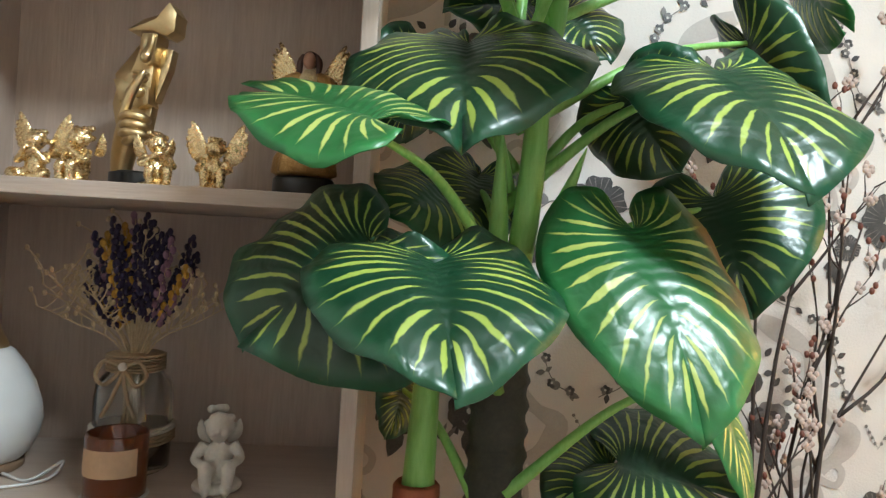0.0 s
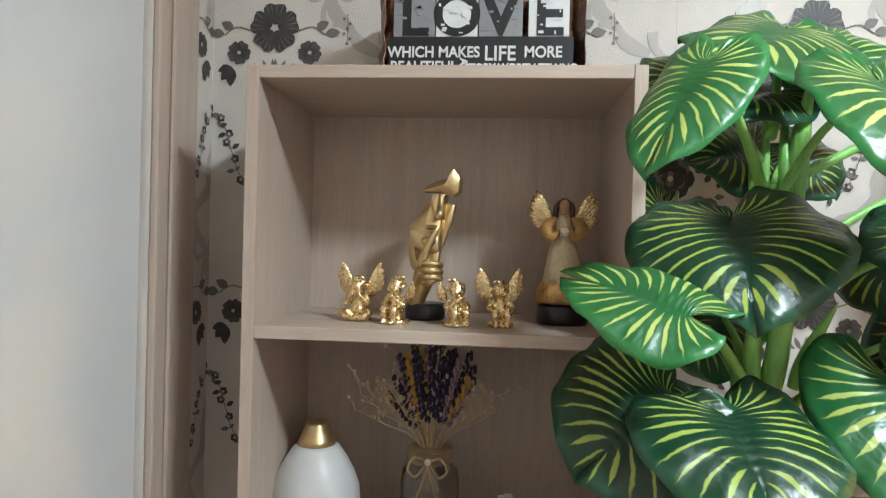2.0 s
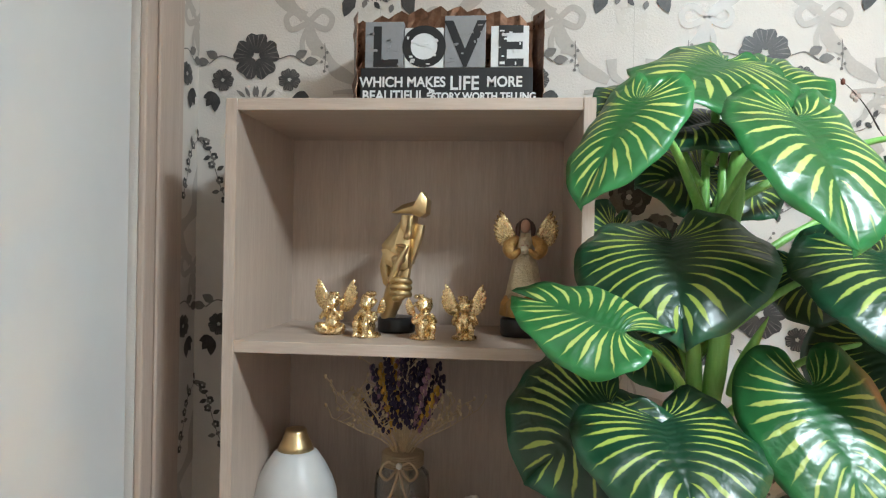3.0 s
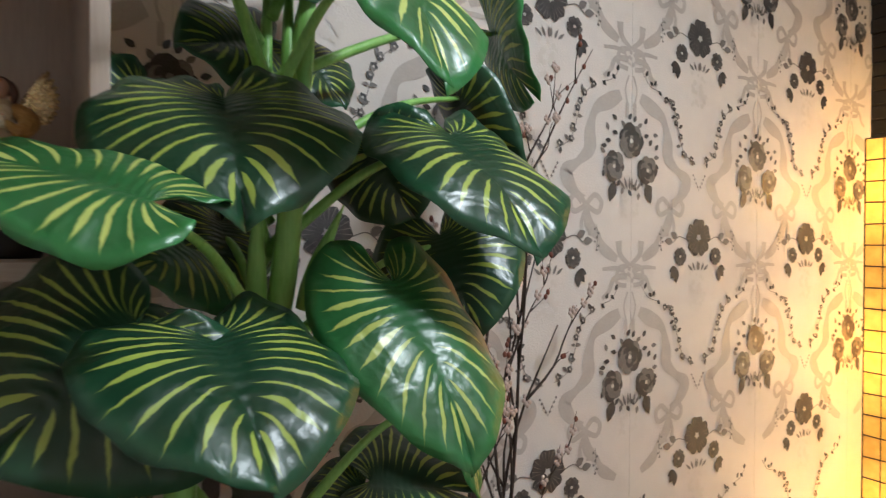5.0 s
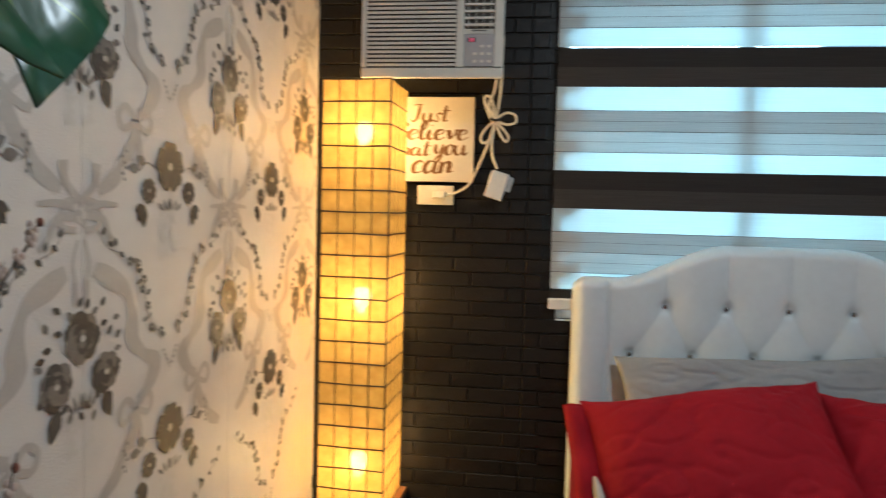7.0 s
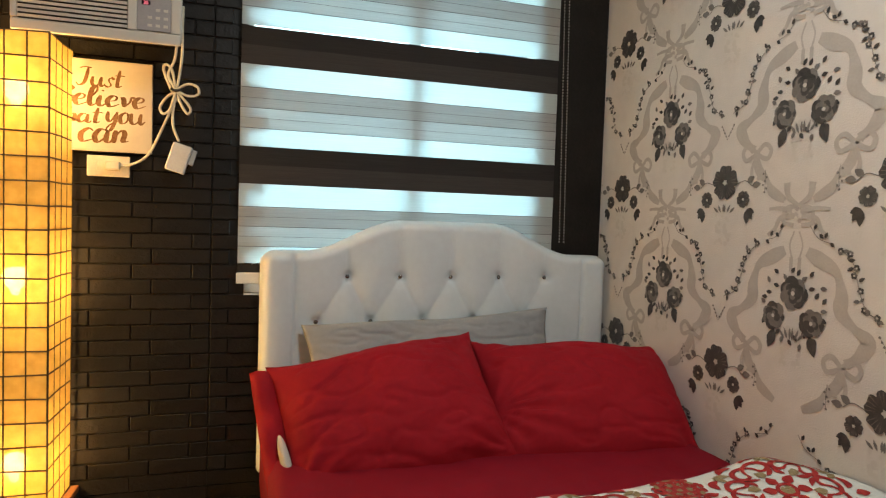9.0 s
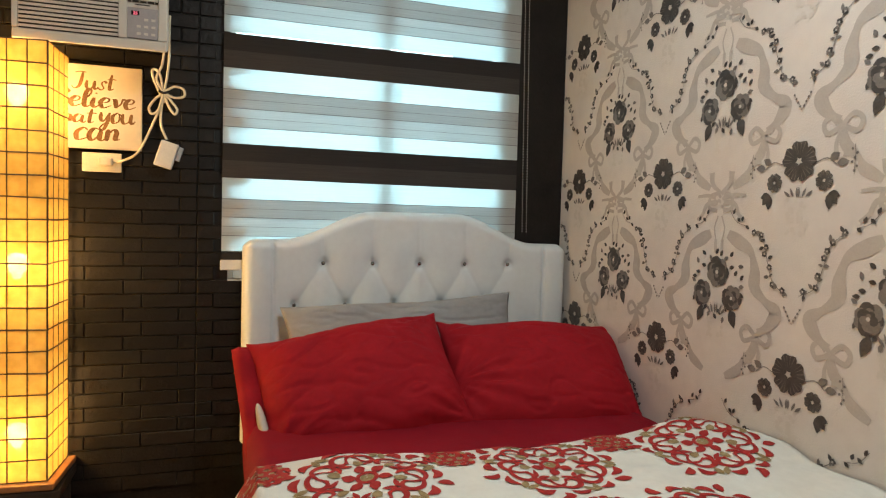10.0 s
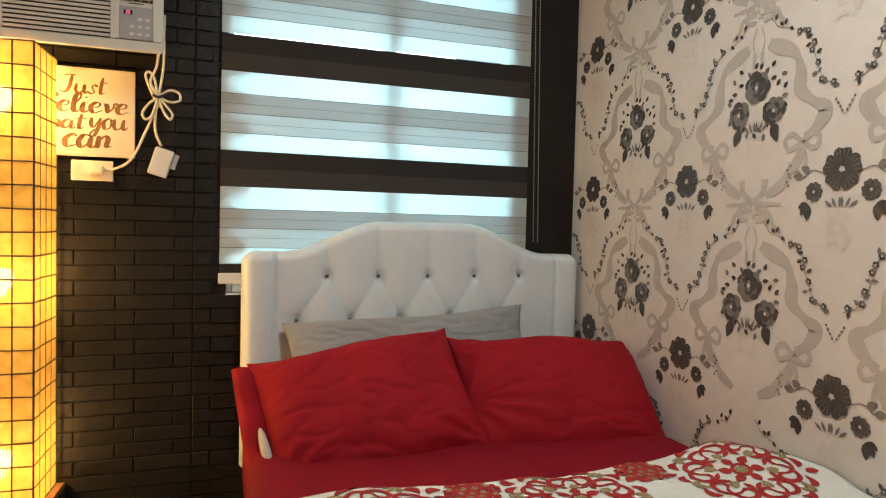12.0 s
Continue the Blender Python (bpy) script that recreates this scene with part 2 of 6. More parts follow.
def rose(bm, cx, cz, r, lift, rnd):
    for ring, (n, rr, mi) in enumerate(((7, 1.0, 0), (6, 0.72, 1), (5, 0.58, 0), (4, 0.36, 1))):
        for k in range(n):
            a = 2 * math.pi * k / n + ring * 0.5
            disc(bm, cx + r * rr * 0.55 * math.cos(a), cz + r * rr * 0.5 * math.sin(a), r * rr * rnd.uniform(0.36, 0.52), mi if rnd.random() < 0.75 else 1 - mi, lift + ring * 0.00025 + 0.00002 * k, 9)
    disc(bm, cx, cz, r * 0.13, 4, lift + 0.0013, 7)


def motif():
    bm, rnd = bmesh.new(), random.Random(7)
    h = REP / 2
    # ribbons: an ogee round every rose spray, tied in bows
    for side in (-1, 1):
        X = lambda d: h + side * d
        wide = lambda t: 0.020 + 0.020 * abs(math.sin(t * 9.5 + 0.4)) ** 1.4
        stroke(bm, [(X(0.035), 0.345), (X(0.075), 0.325), (X(0.120), 0.300), (X(0.138), 0.250), (X(0.140), 0.205), (X(0.178), 0.172), (X(0.213), 0.148), (X(0.195), 0.112), (X(0.160), 0.085)], wide, 2, 0.0005)
        stroke(bm, [(X(0.150), 0.070), (X(0.140), 0.030), (X(0.105), -0.005), (X(0.090), -0.030), (X(0.045), -0.055)], lambda t: 0.012 + 0.018 * abs(math.sin(t * 6)), 2, 0.0005)
        # small bow on the lower half
        for d in (-1, 1):
            stroke(bm, [(X(0.150), 0.075), (X(0.150) + d * 0.028, 0.098), (X(0.150) + d * 0.050, 0.082), (X(0.150) + d * 0.038, 0.058), (X(0.150), 0.073)], 0.013, 2, 0.0008)
            stroke(bm, [(X(0.150), 0.073), (X(0.150) + d * 0.014, 0.035), (X(0.150) + d * 0.012, 0.002)], lambda t: 0.007 + 0.007 * t, 2, 0.00085)
        # crowning knot with streamers and tassels
        top = 0.440
        stroke(bm, [(X(0), top + 0.020), (X(0.034), top + 0.046), (X(0.040), top + 0.080)], lambda t: 0.010 + 0.012 * t, 2, 0.0008)
        stroke(bm, [(X(0.010), top + 0.005), (X(0.052), top + 0.014), (X(0.095), top + 0.012)], lambda t: 0.014 - 0.006 * t, 2, 0.00085)
        stroke(bm, [(X(0.010), top - 0.005), (X(0.055), top - 0.012), (X(0.072), top - 0.040), (X(0.095), top - 0.058)], lambda t: 0.016 - 0.006 * t, 2, 0.0009)
        stroke(bm, [(X(0.006), top + 0.020), (X(0.040), top + 0.012), (X(0.045), top - 0.022), (X(0.012), top - 0.030)], 0.012, 2, 0.00095)
        stroke(bm, [(X(0.008), top - 0.045), (X(0.020), top - 0.080), (X(0.012), top - 0.115)], 0.005, 2, 0.0008)
        stroke(bm, [(X(0.013), top - 0.112), (X(0.013), top - 0.150)], 0.011, 2, 0.00085)
    for k in range(11):
        disc(bm, h + 0.018 * math.cos(k * 2.4) * (k / 11), 0.440 + 0.022 * math.sin(k * 2.4) * (k / 11), 0.006, 3 if k % 2 else 2, 0.0011, 8)
    # faint vases of lace under the sprays
    for cx, cz in ((0, -0.13), (h, 0.105)):
        for k in range(26):
            disc(bm, cx + rnd.uniform(-0.035, 0.035), cz + rnd.uniform(-0.055, 0.05), rnd.uniform(0.004, 0.009), 3, 0.0003 + 0.000008 * k, 7)
    # large open flower with two small ones, buds and leaves
    flower(bm, 0, 0, 0.054, math.pi / 2, 0.0016)
    for s in (-1, 1):
        flower(bm, s * 0.074, -0.050, 0.026, math.pi / 2 + s * 0.5, 0.0010)
        for a, l, w in ((-0.35, 0.030, 0.009), (-0.95, 0.036, 0.011), (-1.55, 0.042, 0.012)):
            leaflet(bm, s * 0.090, -0.078, a if s > 0 else math.pi - a, l, w, 0, 0.0008)
        stroke(bm, [(s * 0.05, -0.005), (s * 0.08, 0.002), (s * 0.105, -0.014)], 0.0025, 1, 0.0007)
        leaflet(bm, s * 0.086, -0.002, 0.5 if s > 0 else math.pi - 0.5, 0.030, 0.010, 1, 0.0009)
        leaflet(bm, s * 0.105, -0.012, 0.1 if s > 0 else math.pi - 0.1, 0.032, 0.010, 1, 0.0009)
        for k in range(3):
            leaflet(bm, s * 0.010 * (k + 0.3), -0.088, math.pi / 2 - s * 0.45 * k, 0.026, 0.004, 1, 0.0007)
        for k in range(6):
            disc(bm, s * (0.150 + 0.007 * math.sin(k * 2.1)), -0.012 + 0.010 * k - 0.02, 0.0035, 1, 0.0007, 6)
        stroke(bm, [(s * 0.150, -0.035), (s * 0.152, 0.0), (s * 0.150, 0.028)], 0.0016, 1, 0.0006)
    # three roses with small leaves
    for x, z, r in ((0, 0.235, 0.047), (-0.060, 0.170, 0.040), (0.060, 0.166, 0.040)):
        rose(bm, h + x, z, r, 0.0011, rnd)
    for k in range(30):
        a = 2 * math.pi * k / 30
        d = 0.088 + 0.016 * math.sin(k * 2.7)
        leaflet(bm, h + d * math.cos(a) * 0.95, 0.20 + d * math.sin(a) * 0.92, a + rnd.uniform(-0.8, 0.8), 0.020, 0.006, k % 3 == 0, 0.0007)
    for s in (-1, 1):
        leaflet(bm, h + s * 0.055, 0.135, -math.pi / 2 + s * 0.35, 0.055, 0.015, 0, 0.0008)
        for k in range(3):
            leaflet(bm, h + s * 0.008 * (k + 0.5), 0.115, math.pi / 2 - s * 0.35 * k, 0.032, 0.004, 1, 0.0007)
    # garland that hangs between the sprays
    for s in (-1, 1):
        line = bend([(s * 0.138, 0, -0.172), (s * 0.100, 0, -0.205), (s * 0.086, 0, -0.250), (s * 0.062, 0, -0.308), (s * 0.018, 0, -0.332)], 5)
        for i, p in enumerate(line):
            p = p + Vector((rnd.uniform(-0.008, 0.008), 0, rnd.uniform(-0.007, 0.007)))
            if i % 3 == 0:
                for k in range(5):
                    a = k * 2 * math.pi / 5 + i
                    disc(bm, p.x + 0.0050 * math.cos(a), p.z + 0.0050 * math.sin(a), 0.0042, int(k > 2), 0.0009 + 0.00002 * k, 7)
                disc(bm, p.x, p.z, 0.0025, 4, 0.0011, 6)
            elif i % 3 == 1:
                leaflet(bm, p.x, p.z, rnd.uniform(0, 6.28), 0.018, 0.0050, int(rnd.random() < 0.6), 0.0007)
                leaflet(bm, p.x, p.z, rnd.uniform(0, 6.28), 0.014, 0.0038, int(rnd.random() < 0.8), 0.00075)
        stroke(bm, [(q.x, q.z) for q in line[::5]], 0.0018, 1, 0.0006)
        stroke(bm, [(s * 0.225, -0.120), (s * 0.200, -0.150), (s * 0.165, -0.162)], 0.0016, 1, 0.0006)
        for k in range(4):
            leaflet(bm, s * (0.165 + 0.016 * k), -0.160 + 0.010 * k, 1.1 if k % 2 else -0.7, 0.017, 0.005, 0, 0.0007)
        # tiny sprig under the garland
        stroke(bm, [(0, -0.405), (s * 0.010, -0.385), (s * 0.024, -0.365)], 0.0009, 1, 0.0006)
        for k in range(4):
            disc(bm, s * (0.006 + 0.006 * k), -0.395 + 0.010 * k, 0.0034, 1, 0.0007, 6)
    me = bpy.data.meshes.new("printed_motif")
    bm.to_mesh(me)
    bm.free()
    for m in (INK, INK2, RIBBON, FAINT, EYEM):
        me.materials.append(m)
    return me


MOTIF = motif()


def paper(wall, m, cols, rows, x0, z0):
    for i in range(*cols):
        for k in range(*rows):
            ob = new("printed_motif", MOTIF)
            ob.parent = wall
            ob.matrix_basis = m @ pose(x0 + i * REP, 0, z0 + k * REP)


paper(wall_north, pose(0, NY - 0.0004, 0), (-2, 4), (-1, 2), 0.0, 1.30)
paper(wall_south, pose(0, SY + 0.0004, 0, 0, 0, 180), (-2, 4), (-1, 2), -0.779, 1.283)
# the same paper on the strip between the door casing and the corner
strip = bmesh.new()
strip.from_mesh(MOTIF)
for at_, side_ in ((0.1300, 1), (0.0370, -1)):
    bmesh.ops.bisect_plane(strip, geom=[*strip.verts, *strip.edges, *strip.faces], plane_co=(at_, 0, 0), plane_no=(side_, 0, 0), clear_outer=True)
STRIP = bpy.data.meshes.new("printed_motif_strip")
strip.to_mesh(STRIP)
strip.free()
for m_ in (INK, INK2, RIBBON, FAINT, EYEM):
    STRIP.materials.append(m_)
for k in (-1, 0, 1):
    ob = new("printed_motif", STRIP)
    ob.parent = wall_west
    ob.matrix_basis = pose(WX + 0.0004, 1.0695, 1.30 + k * REP, 0, 0, 90)
# seams between the paper's lengths
for x in (-0.79, -0.26, 0.27, 0.80, 1.33, 1.86):
    part("paper_seam", box(x - 0.0004, x + 0.0004, NY - 0.0003, NY, 0.02, CZ - 0.01), RIBBON, wall_north)
# door in the west wall
door_1 = thing("door_1", "plain off-white painted bedroom door, shut", "door", kind="structure")
part("door_leaf", box(WX - 0.05, WX - 0.012, DY[0] + 0.004, DY[1] - 0.006, 0.008, 2.09), DOORM, door_1, bevel=0.003)
part("door_handle", tube(bend([(WX - 0.012, 0.18, 1.0), (WX + 0.04, 0.18, 1.0), (WX + 0.05, 0.20, 1.0), (WX + 0.05, 0.30, 1.0)], 4), 0.009, 10), plain("steel", (0.6, 0.58, 0.55), 0.3, 1.0), door_1, smooth=True)


def casing_profile(bm, y0, y1, z0, z1):
    box(WX, WX + 0.014, y0, y1, z0, z1, bm)
    box(WX + 0.0141, WX + 0.022, y0 + 0.035, y1 - 0.030, z0, z1, bm)


trim = thing("trim", "pale wooden door casing with a stepped profile", "trim", kind="structure")
bm = bmesh.new()
casing_profile(bm, DY[1], DY[1] + 0.144, 0, 2.11)
part("casing", bm, CASING, trim, bevel=0.004)
bm = bmesh.new()
casing_profile(bm, DY[0] - 0.145, DY[0], 0, 2.11)
part("casing", bm, CASING, trim, bevel=0.004)
part("casing_head", box(WX, WX + 0.018, DY[0] - 0.145, DY[1] + 0.145, 2.112, 2.24), CASING, trim, bevel=0.004)

# ---- bookcase ----
def bookcase():
    t = thing("bookcase", "pale wood-grain open bookcase with square compartments", "bookcase", pose(-0.99, 0.88, 0))
    w, d, h, k = 0.61, 0.315, 1.668, 0.02
    part("side_panel", box(0, k, 0, d, 0, h), OAK, t, bevel=0.0012)
    part("side_panel", box(w - k, w, 0, d, 0, h), OAK, t, bevel=0.0012)
    part("top_board", box(k, w - k, 0.002, d, h - k, h), OAKH, t, bevel=0.0012)
    part("back_panel", box(k, w - k, d - 0.006, d - 0.001, 0.06, h - k), OAK, t)
    for z in (0.06, 0.44, 0.850, 1.243):
        part("shelf", box(k, w - k, 0.002, d - 0.007, z, z + k), OAKH, t, bevel=0.0012)
    part("plinth", box(k, w - k, 0.02, 0.035, 0, 0.058), OAKH, t)
    return t
bookcase()


# ---- ornaments on the middle shelf ----
GOLD = material("bright_gold", (0.80, 0.62, 0.34), 0.27, 1.0, vary=0.18, scale=40, bump=0.35, bump_scale=160)
GOLDM = material("satin_gold", (0.64, 0.49, 0.26), 0.36, 1.0, vary=0.12, scale=12, bump=0.05)
BLACKS = material("black_stand", (0.010, 0.010, 0.011), 0.35, vary=0.2, scale=20)
PLASTERW = material("cast_plaster", (0.56, 0.52, 0.46), 0.75, vary=0.08, scale=30, bump=0.25, bump_scale=90)
SZ, LZ, TZ = 1.2632, 0.8702, 1.6682


def statue(name, label, bm, mat, m, voxel=0.0016):
    ob = obj(name, bm, mat, True)
    ob.matrix_world = m
    if voxel:
        md = ob.modifiers.new("fuse", "REMESH")
        md.mode, md.voxel_size, md.use_smooth_shade = "VOXEL", voxel, True
        sm_ = ob.modifiers.new("smooth", "SMOOTH")
        sm_.iterations, sm_.factor = 2, 0.4
    return tagged(ob, label, "statuette", "cherub statuettes" if mat is GOLD else "")


def wing(bm, s, root, reach, rise, n=7, thick=0.0022):
    """A feathered wing: overlapping long lobes that fan out from the shoulder."""
    for k in range(n):
        t = k / (n - 1)
        ang = math.radians(66 - 52 * t)
        l = reach * (1.12 - 0.70 * t) + rise * (1 - t) * 0.4
        c = Vector(root) + Vector((s * math.cos(ang) * l * 0.5, 0.004 + 0.001 * k, math.sin(ang) * l * 0.5))
        blob(c, (l * 0.52, thick, l * 0.11), bm, rot(0, -math.degrees(ang) if s > 0 else 180 + math.degrees(ang), 0), 10)


def cherub(pose_kind, winged=1.0, scale=1.0):
    """A seated infant with curls and wings; front towards -y, 8 cm high."""
    bm = bmesh.new()
    blob((0, 0, 0.026), (0.0135, 0.011, 0.020), bm)
    blob((0, -0.001, 0.018), (0.015, 0.012, 0.012), bm)
    blob((0, -0.003, 0.058), (0.0125, 0.0125, 0.0135), bm)
    for k in range(16):
        a = k * 2.4
        blob((0.0115 * math.cos(a) * (0.6 + 0.4 * (k % 2)), 0.003 + 0.009 * math.sin(a), 0.062 + 0.0075 * math.sin(k * 1.3) + 0.003), (0.0045, 0.0045, 0.0042), bm, None, 8)
    blob((0, -0.0155, 0.0565), (0.0018, 0.002, 0.002), bm, None, 8)
    for s in (-1, 1):
        blob((s * 0.005, -0.0125, 0.0545), (0.0045, 0.004, 0.004), bm, None, 8)
        if pose_kind == "sit":
            tube(bend([(s * 0.010, -0.004, 0.012), (s * 0.023, -0.014, 0.014), (s * 0.012, -0.022, 0.007), (-s * 0.006, -0.021, 0.005)], 4), [0.0085, 0.0085, 0.008, 0.0078, 0.0075, 0.007, 0.0065, 0.006, 0.0055, 0.005, 0.0045, 0.004, 0.0035], 8, bm)
            blob((-s * 0.008, -0.021, 0.0045), (0.006, 0.004, 0.004), bm, None, 8)
        else:
            tube(bend([(s * 0.007, -0.004, 0.014), (s * 0.010, -0.019, 0.024), (s * 0.009, -0.019, 0.004)], 4), [0.008, 0.008, 0.0078, 0.0075, 0.007, 0.0065, 0.006, 0.0055, 0.005], 8, bm)
            blob((s * 0.009, -0.023, 0.0035), (0.004, 0.007, 0.0035), bm, None, 8)
        hand = {"sit": (s * 0.006, -0.015, 0.046), "pray": (s * 0.002, -0.016, 0.044), "knee": (s * 0.010, -0.021, 0.028)}[pose_kind]
        tube(bend([(s * 0.013, 0.0, 0.042), (s * 0.020, -0.008, 0.030), hand], 4), [0.0052, 0.0052, 0.005, 0.0048, 0.0046, 0.0044, 0.0042, 0.004, 0.0038], 8, bm)
        blob(hand, (0.0042, 0.0042, 0.0045), bm, None, 8)
        if winged:
            wing(bm, s, (s * 0.008, 0.010, 0.038), 0.042 * winged, 0.016 * winged)
    lathe([(0.021, 0.0), (0.023, 0.002), (0.022, 0.006), (0.016, 0.008)], 18, bm)
    for v in bm.verts:
        v.co *= scale
    return bm


statue("cherub_statuette", "gold winged cherub statuette, hands at its cheeks", cherub("sit", 1.28), GOLD, pose(-0.832, 1.000, SZ, 0, 0, -6))
statue("cherub_statuette", "small gold cherub statuette with folded wings", cherub("pray", 0.62, 1.05), GOLD, pose(-0.761, 0.972, SZ, 0, 0, -28))
statue("cherub_statuette", "small gold cherub statuette on a round foot", cherub("pray", 0.68, 1.02), GOLD, pose(-0.662, 0.965, SZ, 0, 0, 30))
statue("cherub_statuette", "gold winged cherub statuette resting on its knees", cherub("knee", 1.22), GOLD, pose(-0.589, 0.972, SZ, 0, 0, 8))


def plate(bm, outline, front, back, bulge):
    """A shard with a pointed front: outline of (x, z) in centimetres, anticlockwise."""
    cx, cz = sum(p[0] for p in outline) / len(outline), sum(p[1] for p in outline) / len(outline)
    f = [bm.verts.new((x / 100, -front, z / 100)) for x, z in outline]
    r = [bm.verts.new((x / 100, -back, z / 100)) for x, z in outline]
    mid = bm.verts.new((cx / 100, -front - bulge, cz / 100))
    n = len(outline)
    for i in range(n):
        j = (i + 1) % n
        bm.faces.new((f[i], f[j], mid))
        bm.faces.new((f[j], f[i], r[i], r[j]))
    bm.faces.new(r[::-1])


def face_sculpture():
    """A tall half mask under a swept forelock, a hand with a raised finger on its lips."""
    bm = bmesh.new()
    # forelock: a blade that thickens to the side and rises to a tip
    plate(bm, [(-0.4, 22.4), (3.2, 22.3), (5.3, 21.6), (6.4, 22.3), (6.6, 24.8), (5.5, 26.3), (4.4, 24.6), (1.9, 23.9)], 0.034, 0.004, 0.010)
    # brow and nose bridge, cheek, side of the head
    plate(bm, [(1.5, 20.0), (2.7, 17.6), (3.6, 17.9), (4.0, 21.9), (1.7, 22.0)], 0.034, 0.004, 0.004)
    plate(bm, [(-2.4, 16.4), (-1.6, 14.0), (1.0, 12.3), (2.9, 13.4), (3.2, 17.6), (1.6, 21.4), (-0.8, 18.2)], 0.026, 0.002, 0.010)
    plate(bm, [(3.2, 12.8), (4.9, 17.4), (5.4, 20.2), (3.6, 20.6), (3.0, 17.0)], 0.016, 0.000, 0.004)
    # jaw and chin, collar that wraps behind the hand
    plate(bm, [(-2.3, 15.6), (-1.4, 12.8), (1.4, 11.6), (3.0, 12.2), (2.9, 14.6), (0.5, 15.6)], 0.030, 0.004, 0.006)
    plate(bm, [(-2.9, 12.4), (-2.2, 9.2), (-0.2, 7.2), (1.2, 8.4), (-0.6, 11.0), (-2.2, 15.6)], 0.020, 0.000, 0.008)
    plate(bm, [(-1.6, 10.4), (0.2, 6.0), (2.2, 8.0), (2.8, 12.4), (0.6, 12.8)], 0.016, 0.000, 0.004)
    # nose, nostrils, lips
    tube(bend([(0.034, -0.034, 0.217), (0.035, -0.041, 0.198), (0.036, -0.051, 0.183), (0.030, -0.045, 0.178)], 4), [0.0045, 0.0048, 0.005, 0.0053, 0.0056, 0.006, 0.0065, 0.007, 0.0074, 0.0076, 0.007, 0.006, 0.004], 10, bm)
    blob((0.021, -0.036, 0.163), (0.013, 0.007, 0.0034), bm, rot(0, 6, 0))
    blob((0.020, -0.036, 0.156), (0.011, 0.008, 0.0040), bm, rot(0, 6, 0))
    blob((0.013, -0.034, 0.138), (0.014, 0.009, 0.009), bm)
    # wrist, fist with three bent fingers, thumb, raised finger
    tube(bend([(-0.012, -0.018, 0.028), (-0.004, -0.026, 0.050), (0.008, -0.034, 0.078), (0.016, -0.036, 0.096)], 5), [0.014, 0.0145, 0.015, 0.0155, 0.016, 0.0168, 0.0175, 0.018, 0.0185, 0.019, 0.0195, 0.0195, 0.019, 0.018, 0.016, 0.012], 14, bm)
    for k in range(3):
        z = 0.099 - 0.0115 * k
        tube(bend([(0.006, -0.050, z), (0.022, -0.060, z + 0.002), (0.038, -0.050, z - 0.001), (0.036, -0.036, z - 0.003)], 4), [0.0050, 0.0056, 0.0060, 0.0062, 0.0062, 0.0062, 0.0062, 0.0062, 0.0060, 0.0058, 0.0055, 0.005, 0.004], 10, bm)
    tube(bend([(0.010, -0.046, 0.066), (0.026, -0.056, 0.070), (0.038, -0.048, 0.078)], 4), [0.006, 0.0068, 0.007, 0.007, 0.0068, 0.0064, 0.006, 0.005, 0.003], 10, bm)
    tube(bend([(0.004, -0.048, 0.096), (0.018, -0.054, 0.128), (0.034, -0.050, 0.163)], 5), [0.0080, 0.0078, 0.0076, 0.0074, 0.0072, 0.0068, 0.0064, 0.006, 0.0056, 0.005, 0.003], 10, bm)
    bmesh.ops.recalc_face_normals(bm, faces=bm.faces)
    top = len(bm.verts)
    lathe([(0.034, 0.0), (0.036, 0.003), (0.036, 0.026), (0.033, 0.029)], 28, bm)
    ob = obj("face_sculpture", bm, [GOLDM, BLACKS], True)
    for p in ob.data.polygons:
        if min(p.vertices) >= top:
            p.material_index = 1
    md = ob.modifiers.new("soft_edges", "BEVEL")
    md.width, md.segments, md.limit_method, md.angle_limit = 0.0012, 2, "ANGLE", radians(35)
    ob.modifiers.new("hard", "EDGE_SPLIT").split_angle = radians(32)
    ob.matrix_world = pose(-0.722, 1.055, SZ, 0, 0, -10)
    return tagged(ob, "satin gold face sculpture with a finger on its lips", "sculpture")


face_sculpture()
CLOTHG = material("gold_brocade", (0.34, 0.17, 0.04), 0.45, 0.35, color2=(0.55, 0.34, 0.12), scale=60, bump=0.6, bump_scale=200)
LACE = material("champagne_lace", (0.52, 0.42, 0.26), 0.5, 0.3, color2=(0.66, 0.57, 0.40), scale=90, bump=0.6, bump_scale=260)
HAIR = material("doll_hair", (0.06, 0.022, 0.012), 0.5, vary=0.3, scale=60, bump=0.5)
SKIN = material("doll_resin", (0.42, 0.24, 0.16), 0.5, vary=0.06, scale=20)


